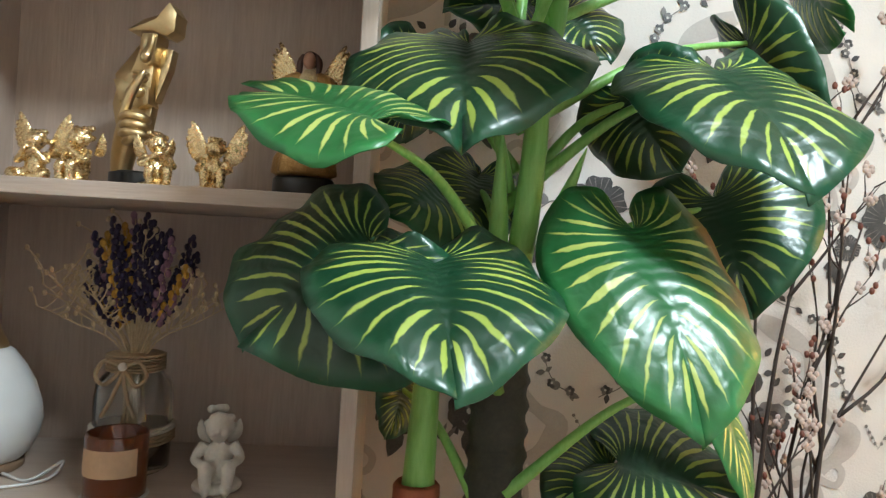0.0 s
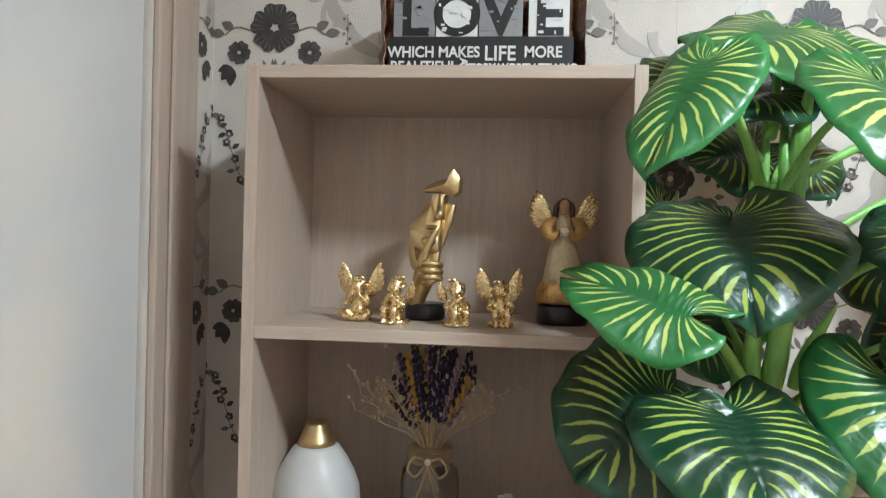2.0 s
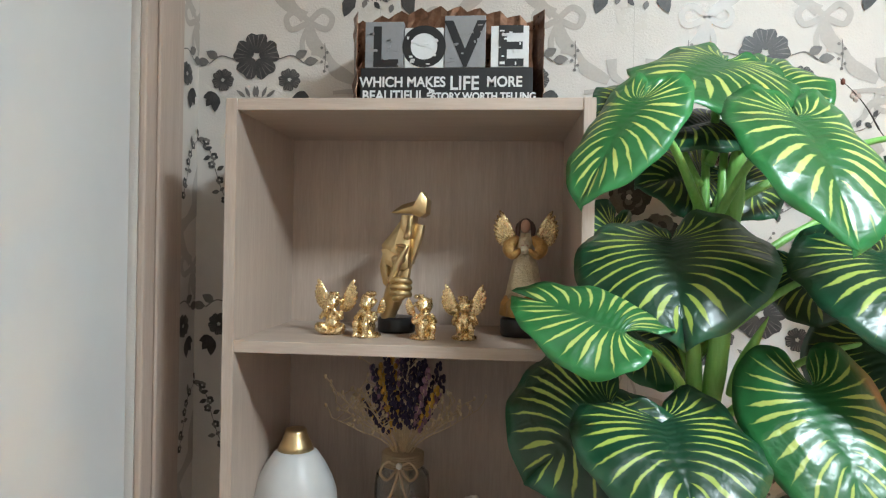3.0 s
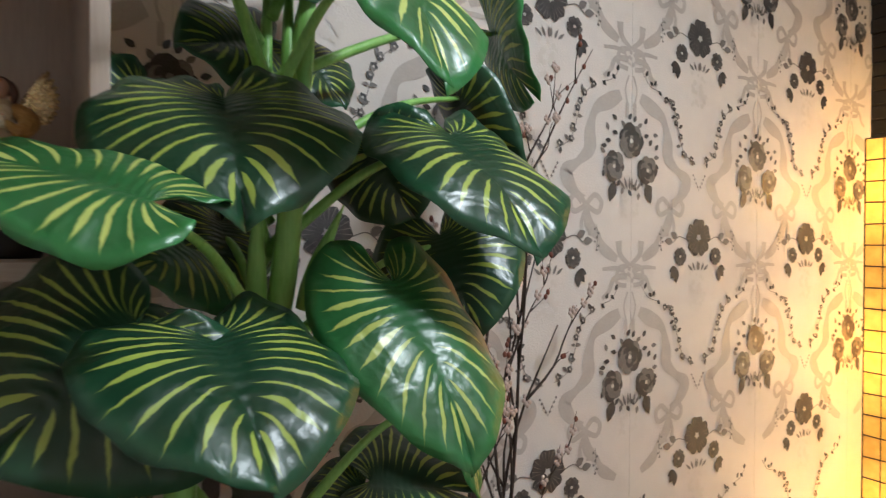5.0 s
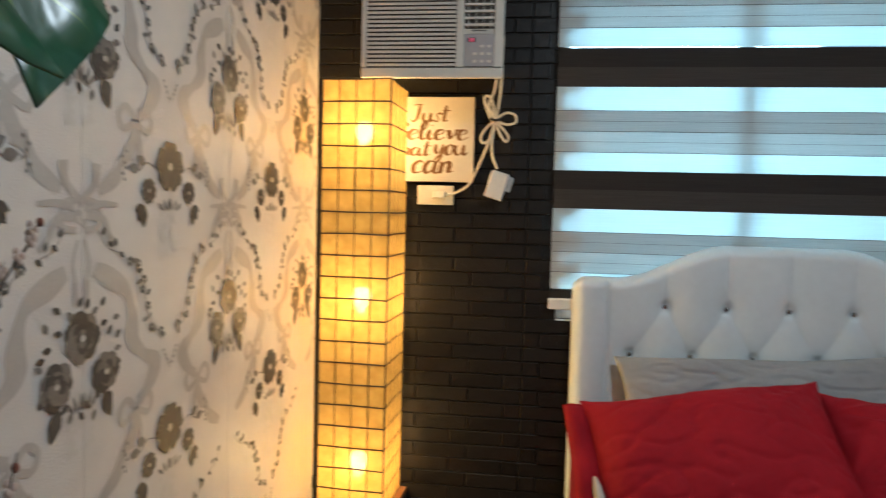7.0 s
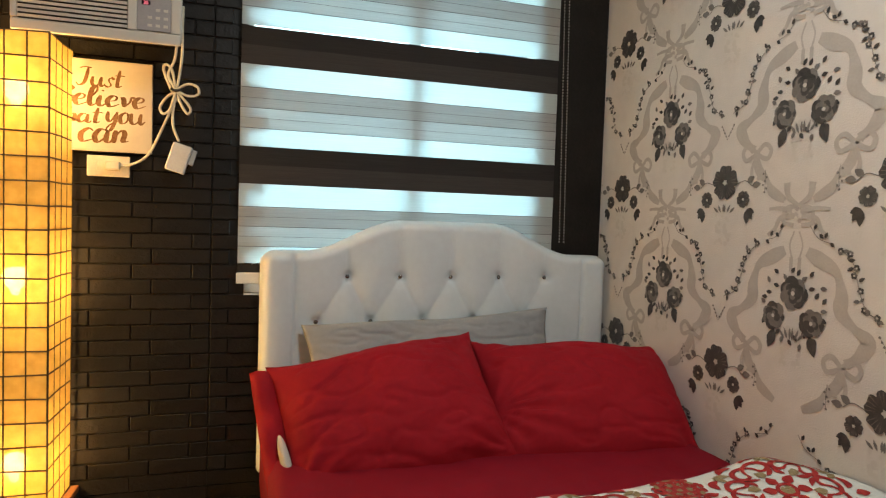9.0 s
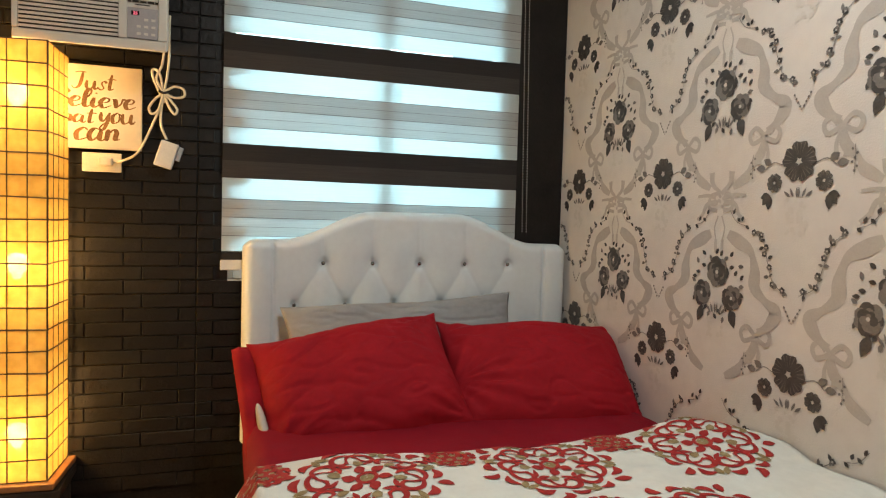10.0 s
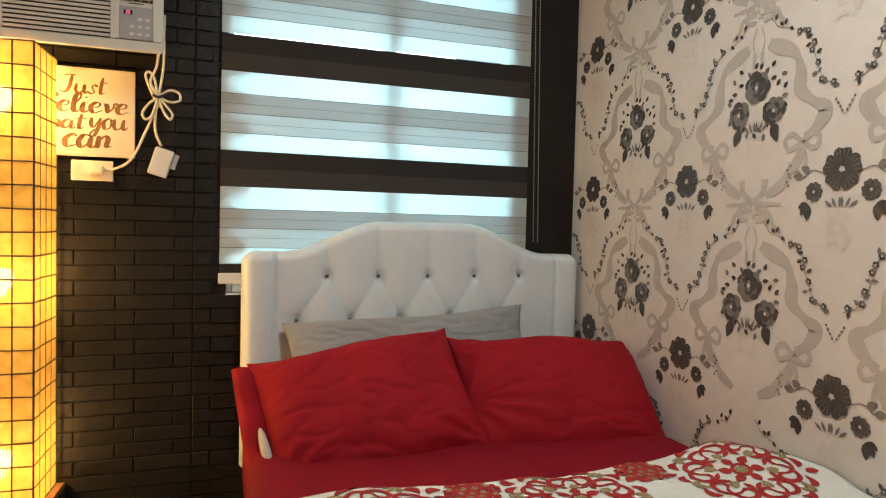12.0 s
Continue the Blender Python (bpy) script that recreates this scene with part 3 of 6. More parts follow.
def angel_doll():
    """A robed doll with spread gold wings on a black oval foot, one mesh."""
    bm = bmesh.new()

    def band(fn, mi):
        before = set(bm.faces)
        fn()
        for f in bm.faces:
            if f not in before:
                f.material_index = mi

    folds = lambda a, z: 1 + 0.07 * math.sin(9 * a + 40 * z) * max(0, 1 - z / 0.17)
    band(lambda: lathe([(0.042, 0.0), (0.044, 0.004), (0.044, 0.030), (0.041, 0.034)], 26, bm, Matrix.Diagonal((1, 0.8, 1, 1))), 1)
    band(lambda: lathe([(0.036, 0.036), (0.043, 0.040), (0.041, 0.060), (0.034, 0.075)], 36, bm, None, lambda a, z: 1 + 0.09 * math.sin(8 * a)), 0)
    band(lambda: lathe([(0.035, 0.070), (0.031, 0.095), (0.025, 0.125), (0.018, 0.150), (0.013, 0.163), (0.015, 0.178), (0.008, 0.190)], 36, bm, None, folds), 2)
    for s in (-1, 1):
        band(lambda: tube(bend([(s * 0.013, 0, 0.182), (s * 0.030, -0.008, 0.165), (s * 0.022, -0.022, 0.150), (s * 0.006, -0.027, 0.160)], 4), [0.007, 0.009, 0.011, 0.012, 0.012, 0.012, 0.011, 0.010, 0.009, 0.008, 0.006, 0.005, 0.004], 10, bm), 0)
        band(lambda: blob((s * 0.004, -0.030, 0.163), (0.004, 0.004, 0.006), bm, None, 8), 4)
        for k in range(9):
            t = k / 8
            ang = math.radians(60 - 62 * t)
            l = 0.066 * (1 - 0.48 * t)
            c = Vector((s * (0.014 + math.cos(ang) * l * 0.55), 0.014 + 0.001 * k, 0.172 + math.sin(ang) * l * 0.55))
            band(lambda: blob(c, (l * 0.55, 0.0022, 0.0058), bm, rot(0, -math.degrees(ang) if s > 0 else 180 + math.degrees(ang), 0), 10), 5)
    band(lambda: blob((0, -0.003, 0.203), (0.0095, 0.0105, 0.0125), bm), 4)
    band(lambda: blob((0, 0.003, 0.206), (0.0125, 0.0115, 0.0125), bm), 3)
    for s in (-1, 1):
        band(lambda: tube(bend([(s * 0.009, -0.002, 0.212), (s * 0.014, -0.002, 0.198), (s * 0.013, -0.004, 0.180)], 4), [0.003, 0.004, 0.005, 0.005, 0.005, 0.0045, 0.004, 0.003, 0.002], 8, bm), 3)
    band(lambda: box(-0.007, 0.007, -0.036, -0.030, 0.152, 0.166, bm), 2)
    ob = obj("angel_doll", bm, [CLOTHG, BLACKS, LACE, HAIR, SKIN, GOLD], True)
    ob.matrix_world = pose(-0.482, 1.040, SZ, 0, 0, -4)
    return tagged(ob, "robed angel doll with gold wings on a black stand", "doll")


angel_doll()

# ---- lower compartment ----
CERAM = material("white_ceramic", (0.54, 0.53, 0.515), 0.38, vary=0.04, scale=6, bump=0.08, bump_scale=40)
TWINE = material("jute_twine", (0.34, 0.24, 0.14), 0.85, vary=0.2, scale=60, bump=0.6, bump_scale=260)
ROPE = material("cotton_rope", (0.55, 0.50, 0.42), 0.85, vary=0.12, scale=60, bump=0.6, bump_scale=260)
AMBER = bpy.data.materials.new("amber_glass")
AMBER.use_nodes = True
ab = AMBER.node_tree.nodes["Principled BSDF"]
ab.inputs["Base Color"].default_value, ab.inputs["Transmission Weight"].default_value, ab.inputs["Roughness"].default_value = (0.35, 0.09, 0.02, 1), 0.75, 0.06
CLEAR = bpy.data.materials.new("jar_glass")
CLEAR.use_nodes = True
cb = CLEAR.node_tree.nodes["Principled BSDF"]
cb.inputs["Base Color"].default_value, cb.inputs["Transmission Weight"].default_value, cb.inputs["Roughness"].default_value = (0.80, 0.80, 0.78, 1), 1.0, 0.03

dif = thing("aroma_diffuser", "white faceted ceramic aroma diffuser with a gold cap", "diffuser", pose(-0.908, 1.035, LZ))
facet = lambda a, z: 1 + 0.010 * math.cos(7 * a + 55 * z)
part("foot", lathe([(0.058, 0), (0.060, 0.002), (0.060, 0.012), (0.056, 0.014)], 32), plain("diffuser_foot", (0.20, 0.13, 0.08), 0.5), dif, smooth=True)
part("body", lathe([(0.058, 0.0142), (0.066, 0.022), (0.075, 0.042), (0.079, 0.065), (0.077, 0.090), (0.069, 0.116), (0.056, 0.140), (0.041, 0.162), (0.034, 0.167)], 42, wave=facet), CERAM, dif, smooth=True)
part("cap", lathe([(0.034, 0.1672), (0.031, 0.176), (0.025, 0.188), (0.021, 0.200), (0.019, 0.206), (0.010, 0.205)], 26), GOLDM, dif, "brushed gold cap", smooth=True)
part("power_lead", tube(bend([(0.055, -0.03, 0.004), (0.10, -0.05, 0.003), (0.128, -0.02, 0.020), (0.120, -0.05, 0.004), (0.06, -0.085, 0.003), (-0.02, -0.095, 0.003), (-0.05, -0.06, 0.003)], 8), 0.0022, 8), CERAM, dif, smooth=True)

adapter_1 = thing("power_adapter", "white plastic power adapter lying on a shelf", "adapter", pose(-0.952, 0.930, LZ, 0, 0, 18))
part("body", box(-0.022, 0.022, -0.016, 0.016, 0, 0.026), CERAM, adapter_1, bevel=0.004)
part("socket_face", box(0.0221, 0.0235, -0.010, 0.010, 0.006, 0.020), ROPE, adapter_1)
jar = thing("jar_vase", "glass jar bound with jute twine and rope", "vase", pose(-0.706, 1.055, LZ))
part("glass", lathe([(0.046, 0), (0.052, 0.004), (0.053, 0.10), (0.050, 0.125), (0.036, 0.140), (0.034, 0.165), (0.031, 0.165), (0.033, 0.138), (0.047, 0.12), (0.049, 0.008)], 32), CLEAR, jar, smooth=True)
for k in range(5):
    part("rope_turn", lathe([(0.0535, 0.040 + 0.0052 * k), (0.0575, 0.0426 + 0.0052 * k), (0.0535, 0.0452 + 0.0052 * k)], 30), ROPE if k > 2 else TWINE, jar, smooth=True)
for k in range(6):
    part("twine_turn", lathe([(0.036, 0.140 + 0.0042 * k), (0.0405, 0.1421 + 0.0042 * k), (0.036, 0.1442 + 0.0042 * k)], 26), TWINE, jar, smooth=True)
for s in (-1, 1):
    part("bow", tube(bend([(0, -0.042, 0.150), (s * 0.022, -0.050, 0.160), (s * 0.034, -0.050, 0.140), (s * 0.020, -0.052, 0.128), (0, -0.043, 0.148), (s * 0.010, -0.052, 0.110), (s * 0.022, -0.054, 0.085)], 6), 0.0028, 8), TWINE, jar, smooth=True)
part("bead", blob((0, -0.047, 0.152), (0.006, 0.005, 0.006)), PLASTERW, jar, smooth=True)
LAV = material("dried_lavender", (0.017, 0.010, 0.038), 0.8, vary=0.4, scale=80, bump=0.6, bump_scale=300)
YEL = material("dried_yellow", (0.42, 0.24, 0.03), 0.8, vary=0.3, scale=80, bump=0.6, bump_scale=300)
MAUVE = material("dried_mauve", (0.22, 0.12, 0.17), 0.8, vary=0.3, scale=80, bump=0.6, bump_scale=300)
STRAW = material("dried_straw", (0.44, 0.34, 0.21), 0.8, vary=0.25, scale=60)
bunch = thing("dried_flowers", "dried lavender, yellow and straw-coloured flowers in a jar", "dried flowers", pose(-0.706, 1.055, LZ + 0.02))
frnd = random.Random(5)
for k in range(60):
    kind = ("lav", "straw", "lav", "straw", "mauve", "lav", "straw", "yel")[k % 8]
    a = frnd.uniform(-1, 1)
    lean = a * (0.145 if kind == "straw" else 0.080)
    top = Vector((lean, frnd.uniform(-0.030, 0.012), 0.352 - 0.55 * abs(lean) - frnd.uniform(0.0, 0.075)))
    root_ = Vector((frnd.uniform(-0.022, 0.022), frnd.uniform(-0.02, 0.02), 0.0))
    neck = Vector((lean * 0.12, frnd.uniform(-0.01, 0.01), 0.145))
    line = bend([root_, neck, neck.lerp(top, 0.5) + Vector((lean * 0.08, 0, 0.01)), top], 5)
    bm = tube(line, [0.0014 - 0.0006 * i / (len(line) - 1) for i in range(len(line))], 5)
    stem_part = part("stem", bm, STRAW, bunch)
    bm = bmesh.new()
    if kind == "straw":
        for q in range(9):
            s = line[7 + q % (len(line) - 7)]
            e = s + Vector((frnd.uniform(-0.022, 0.022), frnd.uniform(-0.008, 0.008), frnd.uniform(0.004, 0.030)))
            tube([s, s.lerp(e, 0.5) + Vector((0.002, 0, 0)), e], [0.0014, 0.0012, 0.0008], 4, bm)
            blob(e, (0.0032, 0.0032, 0.0042), bm, None, 6)
        part("spray", bm, STRAW, bunch)
    else:
        n_, r_ = (24, 0.0050) if kind == "lav" else (16, 0.0056)
        for q in range(n_):
            t = 0.52 + 0.48 * q / (n_ - 1)
            s = line[min(len(line) - 1, int(t * (len(line) - 1)))].lerp(line[min(len(line) - 1, int(t * (len(line) - 1)) + 1)], (t * (len(line) - 1)) % 1)
            blob(s + Vector((0.0042 * math.cos(q * 2.4), 0.0042 * math.sin(q * 2.4), 0)), (r_ * 0.8, r_ * 0.8, r_ * 1.15), bm, None, 6)
        part("flower_head", bm, {"lav": LAV, "yel": YEL, "mauve": MAUVE}[kind], bunch)

candle = thing("candle_jar", "amber glass candle jar with a tan label", "candle", pose(-0.684, 0.950, LZ))
part("glass", lathe([(0.034, 0), (0.037, 0.003), (0.0375, 0.080), (0.035, 0.082), (0.034, 0.080), (0.0335, 0.006)], 32), AMBER, candle, smooth=True)
part("wax", lathe([(0.033, 0.0065), (0.0332, 0.040), (0.030, 0.041)], 28), plain("wax_brown", (0.30, 0.12, 0.05), 0.5), candle, smooth=True)
bm = bmesh.new()
ring_ = []
for k in range(15):
    a = math.radians(-150 + 120 * k / 14)
    ring_.append((bm.verts.new((0.0381 * math.cos(a), 0.0381 * math.sin(a), 0.032)), bm.verts.new((0.0381 * math.cos(a), 0.0381 * math.sin(a), 0.066))))
for p, q in zip(ring_, ring_[1:]):
    bm.faces.new((p[0], q[0], q[1], p[1]))
part("label", bm, material("kraft_label", (0.42, 0.27, 0.16), 0.7, vary=0.1, scale=20), candle, "tan paper label")
part("coaster", lathe([(0.040, -0.0), (0.041, 0.001), (0.040, 0.0022)], 28, m=pose(0, 0, -0.0003)), CERAM, candle)
statue("cherub_statuette", "off-white plaster cherub statuette with small wings", cherub("knee", 0.50, 1.42), PLASTERW, pose(-0.566, 0.985, LZ, 0, 0, 12), 0.0019)

# ---- sign on top of the bookcase ----
COPPER = material("copper_foil", (0.085, 0.042, 0.026), 0.30, 0.8, color2=(0.24, 0.135, 0.085), scale=14, bump=0.7, bump_scale=25)
SIGNB = material("sign_black", (0.010, 0.010, 0.011), 0.5, vary=0.3, scale=30)
SIGNW = material("sign_white", (0.66, 0.66, 0.66), 0.55, vary=0.05, scale=20)
SIGNG = material("sign_grey", (0.24, 0.24, 0.25), 0.55, vary=0.08, scale=20)
sign = thing("block_sign", "LOVE block sign in black, white and grey", "sign", pose(-0.800, 1.035, TZ))
SOUTHWARD = rot(90, 0, 0)
part("word_band", box(0.004, 0.326, 0, 0.022, 0.0, 0.091), SIGNB, sign, bevel=0.001)
for ch, x0, x1, z1, mt in (("L", 0.012, 0.085, 0.178, SIGNG), ("O", 0.087, 0.160, 0.166, SIGNW), ("V", 0.162, 0.238, 0.188, SIGNG), ("E", 0.248, 0.318, 0.168, SIGNW)):
    tile = part("letter_tile", box(x0, x1, 0.001, 0.021, 0.0915, z1), mt, sign, bevel=0.001)
    lettering(ch, 0.104 if ch != "V" else 0.118, SIGNB, Matrix.Translation(((x0 + x1) / 2, 0.0004, 0.0955)) @ SOUTHWARD, tile, "letter", 0.0005, squeeze=1.0, bold=0.0025)
    rr = random.Random(ch)
    bm = bmesh.new()
    for k in range(16):
        cx, cz = rr.uniform(x0 + 0.006, x1 - 0.006), rr.uniform(0.097, z1 - 0.008)
        a, w_ = rr.uniform(0.001, 0.003), rr.uniform(0.001, 0.005)
        box(cx - w_, cx + w_, -0.0004, 0.0009, cz - a, cz + a, bm)
    tagged(part("worn_paint", bm, mt, tile), kind="stuff")
for text, x, z, s in (("WHICH MAKES", 0.084, 0.0555, 0.0265), ("LIFE", 0.200, 0.050, 0.036), ("MORE", 0.274, 0.0555, 0.0270), ("BEAUTIFUL", 0.067, 0.030, 0.0265), ("STORY WORTH TELLING", 0.236, 0.031, 0.0190)):
    lettering(text, s, SIGNW, Matrix.Translation((x, -0.0006, z)) @ SOUTHWARD, sign, "lettering", 0.0005, squeeze=0.90, bold=0.0006)
lettering("AN", 0.019, SIGNW, Matrix.Translation((0.131, -0.0006, 0.040)) @ SOUTHWARD @ rot(0, 0, -90), sign, "lettering", 0.0005, bold=0.0006)
# crumpled copper foil box behind it
foil = thing("foil_box", "crumpled copper foil gift box behind a sign", "gift box", pose(-0.812, 1.064, TZ))
bm = bmesh.new()
rows_ = []
for i in range(29):
    x = 0.352 * i / 28
    zt = 0.182 + 0.030 * math.sin(math.pi * i / 28) + 0.006 * math.sin(i * 2.1)
    rows_.append([bm.verts.new((x, 0.010 * noise.noise(Vector((i * 0.7, j * 0.9, 1))) * (1 if j < 10 else 0.3), zt * j / 12)) for j in range(13)])
for a, b in zip(rows_, rows_[1:]):
    for j in range(12):
        bm.faces.new((a[j], b[j], b[j + 1], a[j + 1]))
fb = part("foil_front", bm, COPPER, foil)
fb.modifiers.new("thickness", "SOLIDIFY").thickness = 0.002
part("box_body", box(0.003, 0.349, 0.012, 0.09, 0, 0.18), COPPER, foil, bevel=0.004)
for x0, x1 in ((-0.004, 0.010), (0.338, 0.356)):
    bm = bmesh.new()
    rows_ = [[bm.verts.new((x + 0.004 * noise.noise(Vector((k * 1.1, x * 90, 3))), -0.036 * (1 if q else 0) + 0.006 * noise.noise(Vector((k, x * 50, 7))), 0.195 * k / 12)) for q, x in ((0, x0), (1, x1))] for k in range(13)]
    for a, b in zip(rows_, rows_[1:]):
        bm.faces.new((a[0], a[1], b[1], b[0]))
    fl = part("foil_flap", bm, COPPER, foil)
    fl.modifiers.new("thickness", "SOLIDIFY").thickness = 0.0015

# ---- foam brick panels ----
BRK = (0.178, 0.0490, 0.0045)


def brick_mesh(length):
    bm = bmesh.new()
    a, b, d, c = length / 2 - 0.0007, BRK[1] / 2 - 0.0007, BRK[2], 0.0032
    ring = lambda k, x: [bm.verts.new((x, y, z)) for y, z in ((-a + k, -b + k), (a - k, -b + k), (a - k, b - k), (-a + k, b - k))]
    r0, r1, r2 = ring(0, 0.0), ring(0.0012, -d * 0.55), ring(c, -d)
    for p, q in ((r0, r1), (r1, r2)):
        for i in range(4):
            bm.faces.new((p[i], p[(i + 1) % 4], q[(i + 1) % 4], q[i]))
    bm.faces.new(r2)
    bmesh.ops.recalc_face_normals(bm, faces=bm.faces)
    me = bpy.data.meshes.new("brick")
    bm.to_mesh(me)
    bm.free()
    me.materials.append(BRICK)
    return me


BRICKS = {}
brick_count = 0
rest = []
for row in range(2, 46):
    z = 0.044 + (row + 0.5) * BRK[1]
    for seam in (0.485 - 0.77 * 2, 0.485 - 0.77, 0.485, 0.485 + 0.77):
        y = seam
        first = BRK[0] if row % 2 else 0.058
        while y < min(seam + 0.77, NY) - 0.004:
            end = min(y + (first if y == seam else BRK[0]), seam + 0.77, NY)
            y0, y1 = max(y, SY), end
            y = end
            if y1 < -0.64:
                continue
            if y1 - y0 < 0.012 or (WIN[0] - 0.01 < (y0 + y1) / 2 < WIN[1] + 0.01 and z > WIN[2] - 0.03):
                continue
            near = (y0 > 0.30 and 0.30 < z < 2.02) or (y1 < WIN[0] and 0.95 < z < 2.02)
            if near and brick_count < 300:
                key = round(y1 - y0, 3)
                if key not in BRICKS:
                    BRICKS[key] = brick_mesh(key)
                ob = new("brick", BRICKS[key])
                ob.parent = wall_east
                ob.matrix_basis = pose(EX - 0.0002, (y0 + y1) / 2, z)
                brick_count += 1
            else:
                rest.append((y0, y1, z))
bm = bmesh.new()
for y0, y1, z in rest:
    box(EX - 0.011, EX - 0.0002, y0 + 0.001, y1 - 0.001, z - 0.0232, z + 0.0232, bm)
part("flat_panel", box(EX - 0.009, EX - 0.0002, SY, WIN[0] - 0.001, 0.001, CZ - 0.001), BRICK, wall_east)
tagged(part("brick_field", bm, BRICK, wall_east), kind="stuff")

# ---- window ----
window_1 = thing("window_1", "white sliding window behind the striped blind", "window", kind="structure")
ALU = plain("window_frame_white", (0.6, 0.6, 0.58), 0.4)
for nm, b in (("window_frame", (EX + 0.006, EX + 0.05, WIN[0], WIN[0] + 0.02, WIN[2], WIN[3])), ("window_frame", (EX + 0.006, EX + 0.05, WIN[1] - 0.02, WIN[1], WIN[2], WIN[3])), ("window_frame", (EX + 0.006, EX + 0.05, WIN[0] + 0.02, WIN[1] - 0.02, WIN[2], WIN[2] + 0.05)), ("window_frame", (EX + 0.006, EX + 0.05, WIN[0] + 0.02, WIN[1] - 0.02, WIN[3] - 0.05, WIN[3])), ("mullion", (EX + 0.008, EX + 0.048, -0.209, -0.168, WIN[2] + 0.05, WIN[3] - 0.05)), ("window_sill", (EX - 0.004, EX + 0.10, WIN[0], WIN[1], WIN[2] - 0.022, WIN[2] - 0.001))):
    part(nm, box(*b), ALU, window_1, bevel=0.002)
GLASS = bpy.data.materials.new("window_glass")
GLASS.use_nodes = True
GLASS.node_tree.nodes["Principled BSDF"].inputs["Transmission Weight"].default_value = 1.0
GLASS.node_tree.nodes["Principled BSDF"].inputs["Roughness"].default_value = 0.02
for y0, y1 in ((WIN[0] + 0.02, -0.209), (-0.168, WIN[1] - 0.02)):
    pane = part("pane", box(EX + 0.026, EX + 0.030, y0, y1, WIN[2] + 0.05, WIN[3] - 0.05), GLASS, window_1)
    pane.visible_shadow = False


# ---- day-and-night roller blind ----
def cloth(name, color, through_light, clear=0.0, weave=1.0, color2=None):
    m = material(name, color, 0.85, color2=color2, vary=0.12, scale=3, stretch=(1, 2.0, 110), bump=0.3 * weave, bump_scale=12)
    t = m.node_tree
    tr, ms = t.nodes.new("ShaderNodeBsdfTranslucent"), t.nodes.new("ShaderNodeMixShader")
    tr.inputs[0].default_value = rgb((0.80, 0.93, 0.95))
    ms.inputs[0].default_value = through_light
    out = t.nodes["Material Output"]
    t.links.new(t.nodes["Principled BSDF"].outputs[0], ms.inputs[1])
    t.links.new(tr.outputs[0], ms.inputs[2])
    t.links.new(ms.outputs[0], out.inputs[0])
    if clear:
        tp, m2 = t.nodes.new("ShaderNodeBsdfTransparent"), t.nodes.new("ShaderNodeMixShader")
        m2.inputs[0].default_value = clear
        t.links.new(ms.outputs[0], m2.inputs[1])
        t.links.new(tp.outputs[0], m2.inputs[2])
        t.links.new(m2.outputs[0], out.inputs[0])
    return m


SHEER = cloth("blind_sheer", (0.55, 0.56, 0.52), 0.34, 0.0)
WOVEN = cloth("blind_woven_grey", (0.34, 0.33, 0.31), 0.15, color2=(0.50, 0.49, 0.46))
WOVEN2 = cloth("blind_woven_pale", (0.40, 0.40, 0.38), 0.20, color2=(0.58, 0.58, 0.55))
BLACKB = cloth("blind_black_band", (0.012, 0.010, 0.009), 0.004, color2=(0.028, 0.024, 0.021))
BROWNB = cloth("blind_brown_band", (0.028, 0.021, 0.018), 0.012, color2=(0.055, 0.045, 0.04))
blind = thing("window_blind", "striped day-and-night roller blind, black grey and sheer bands", "blind", pose(1.968, 0, 0))
BY = (-0.735, 0.402)
bands = []
for top in (2.143, 1.753, 1.366, 0.983):
    bands += [(top, top - 0.060, "black_band", BLACKB), (top - 0.060, top - 0.122, "brown_band", BROWNB), (top - 0.122, top - 0.197, "sheer_band", SHEER), (top - 0.197, top - 0.262, "woven_band", WOVEN), (top - 0.262, top - 0.328, "woven_band", WOVEN2), (top - 0.328, top - 0.387, "sheer_band", SHEER)]
for z1, z0, nm, mt in bands:
    z0 = max(z0, 0.952)
    if z1 <= z0:
        continue
    part(nm, box(-0.0006, 0.0006, BY[0], BY[1], z0, z1), mt, blind)
FOLD = plain("blind_fold_thread", (0.16, 0.15, 0.14), 0.8)
for top in (2.143, 1.753, 1.366):
    for dz in (0.197, 0.230, 0.262, 0.295, 0.328):
        th = 0.0011 if dz in (0.230, 0.295) else 0.0018
        if top - dz > 0.96:
            part("fold_line", box(-0.0014, -0.0007, BY[0], BY[1], top - dz - th / 2, top - dz + th / 2), FOLD, blind)
part("bottom_bar", box(-0.006, 0.006, BY[0], BY[1] + 0.004, 0.915, 0.9515), plain("bar_white", (0.72, 0.70, 0.66), 0.4), blind, bevel=0.004)
part("roller", tube([(0.0, BY[0], 2.17), (0.0, BY[1], 2.17)], 0.028, 16), ALU, blind, smooth=True)
chain = bmesh.new()
for sgn in (0, 1):
    for i in range(95):
        blob((-0.012 - 0.006 * sgn, -0.742 - 0.016 * sgn - 0.00022 * i, 2.13 - i * 0.0112), (0.0024, 0.0024, 0.0034), chain, None, 6)
part("bead_chain", chain, plain("chain_grey", (0.42, 0.40, 0.37), 0.4), blind, smooth=True)

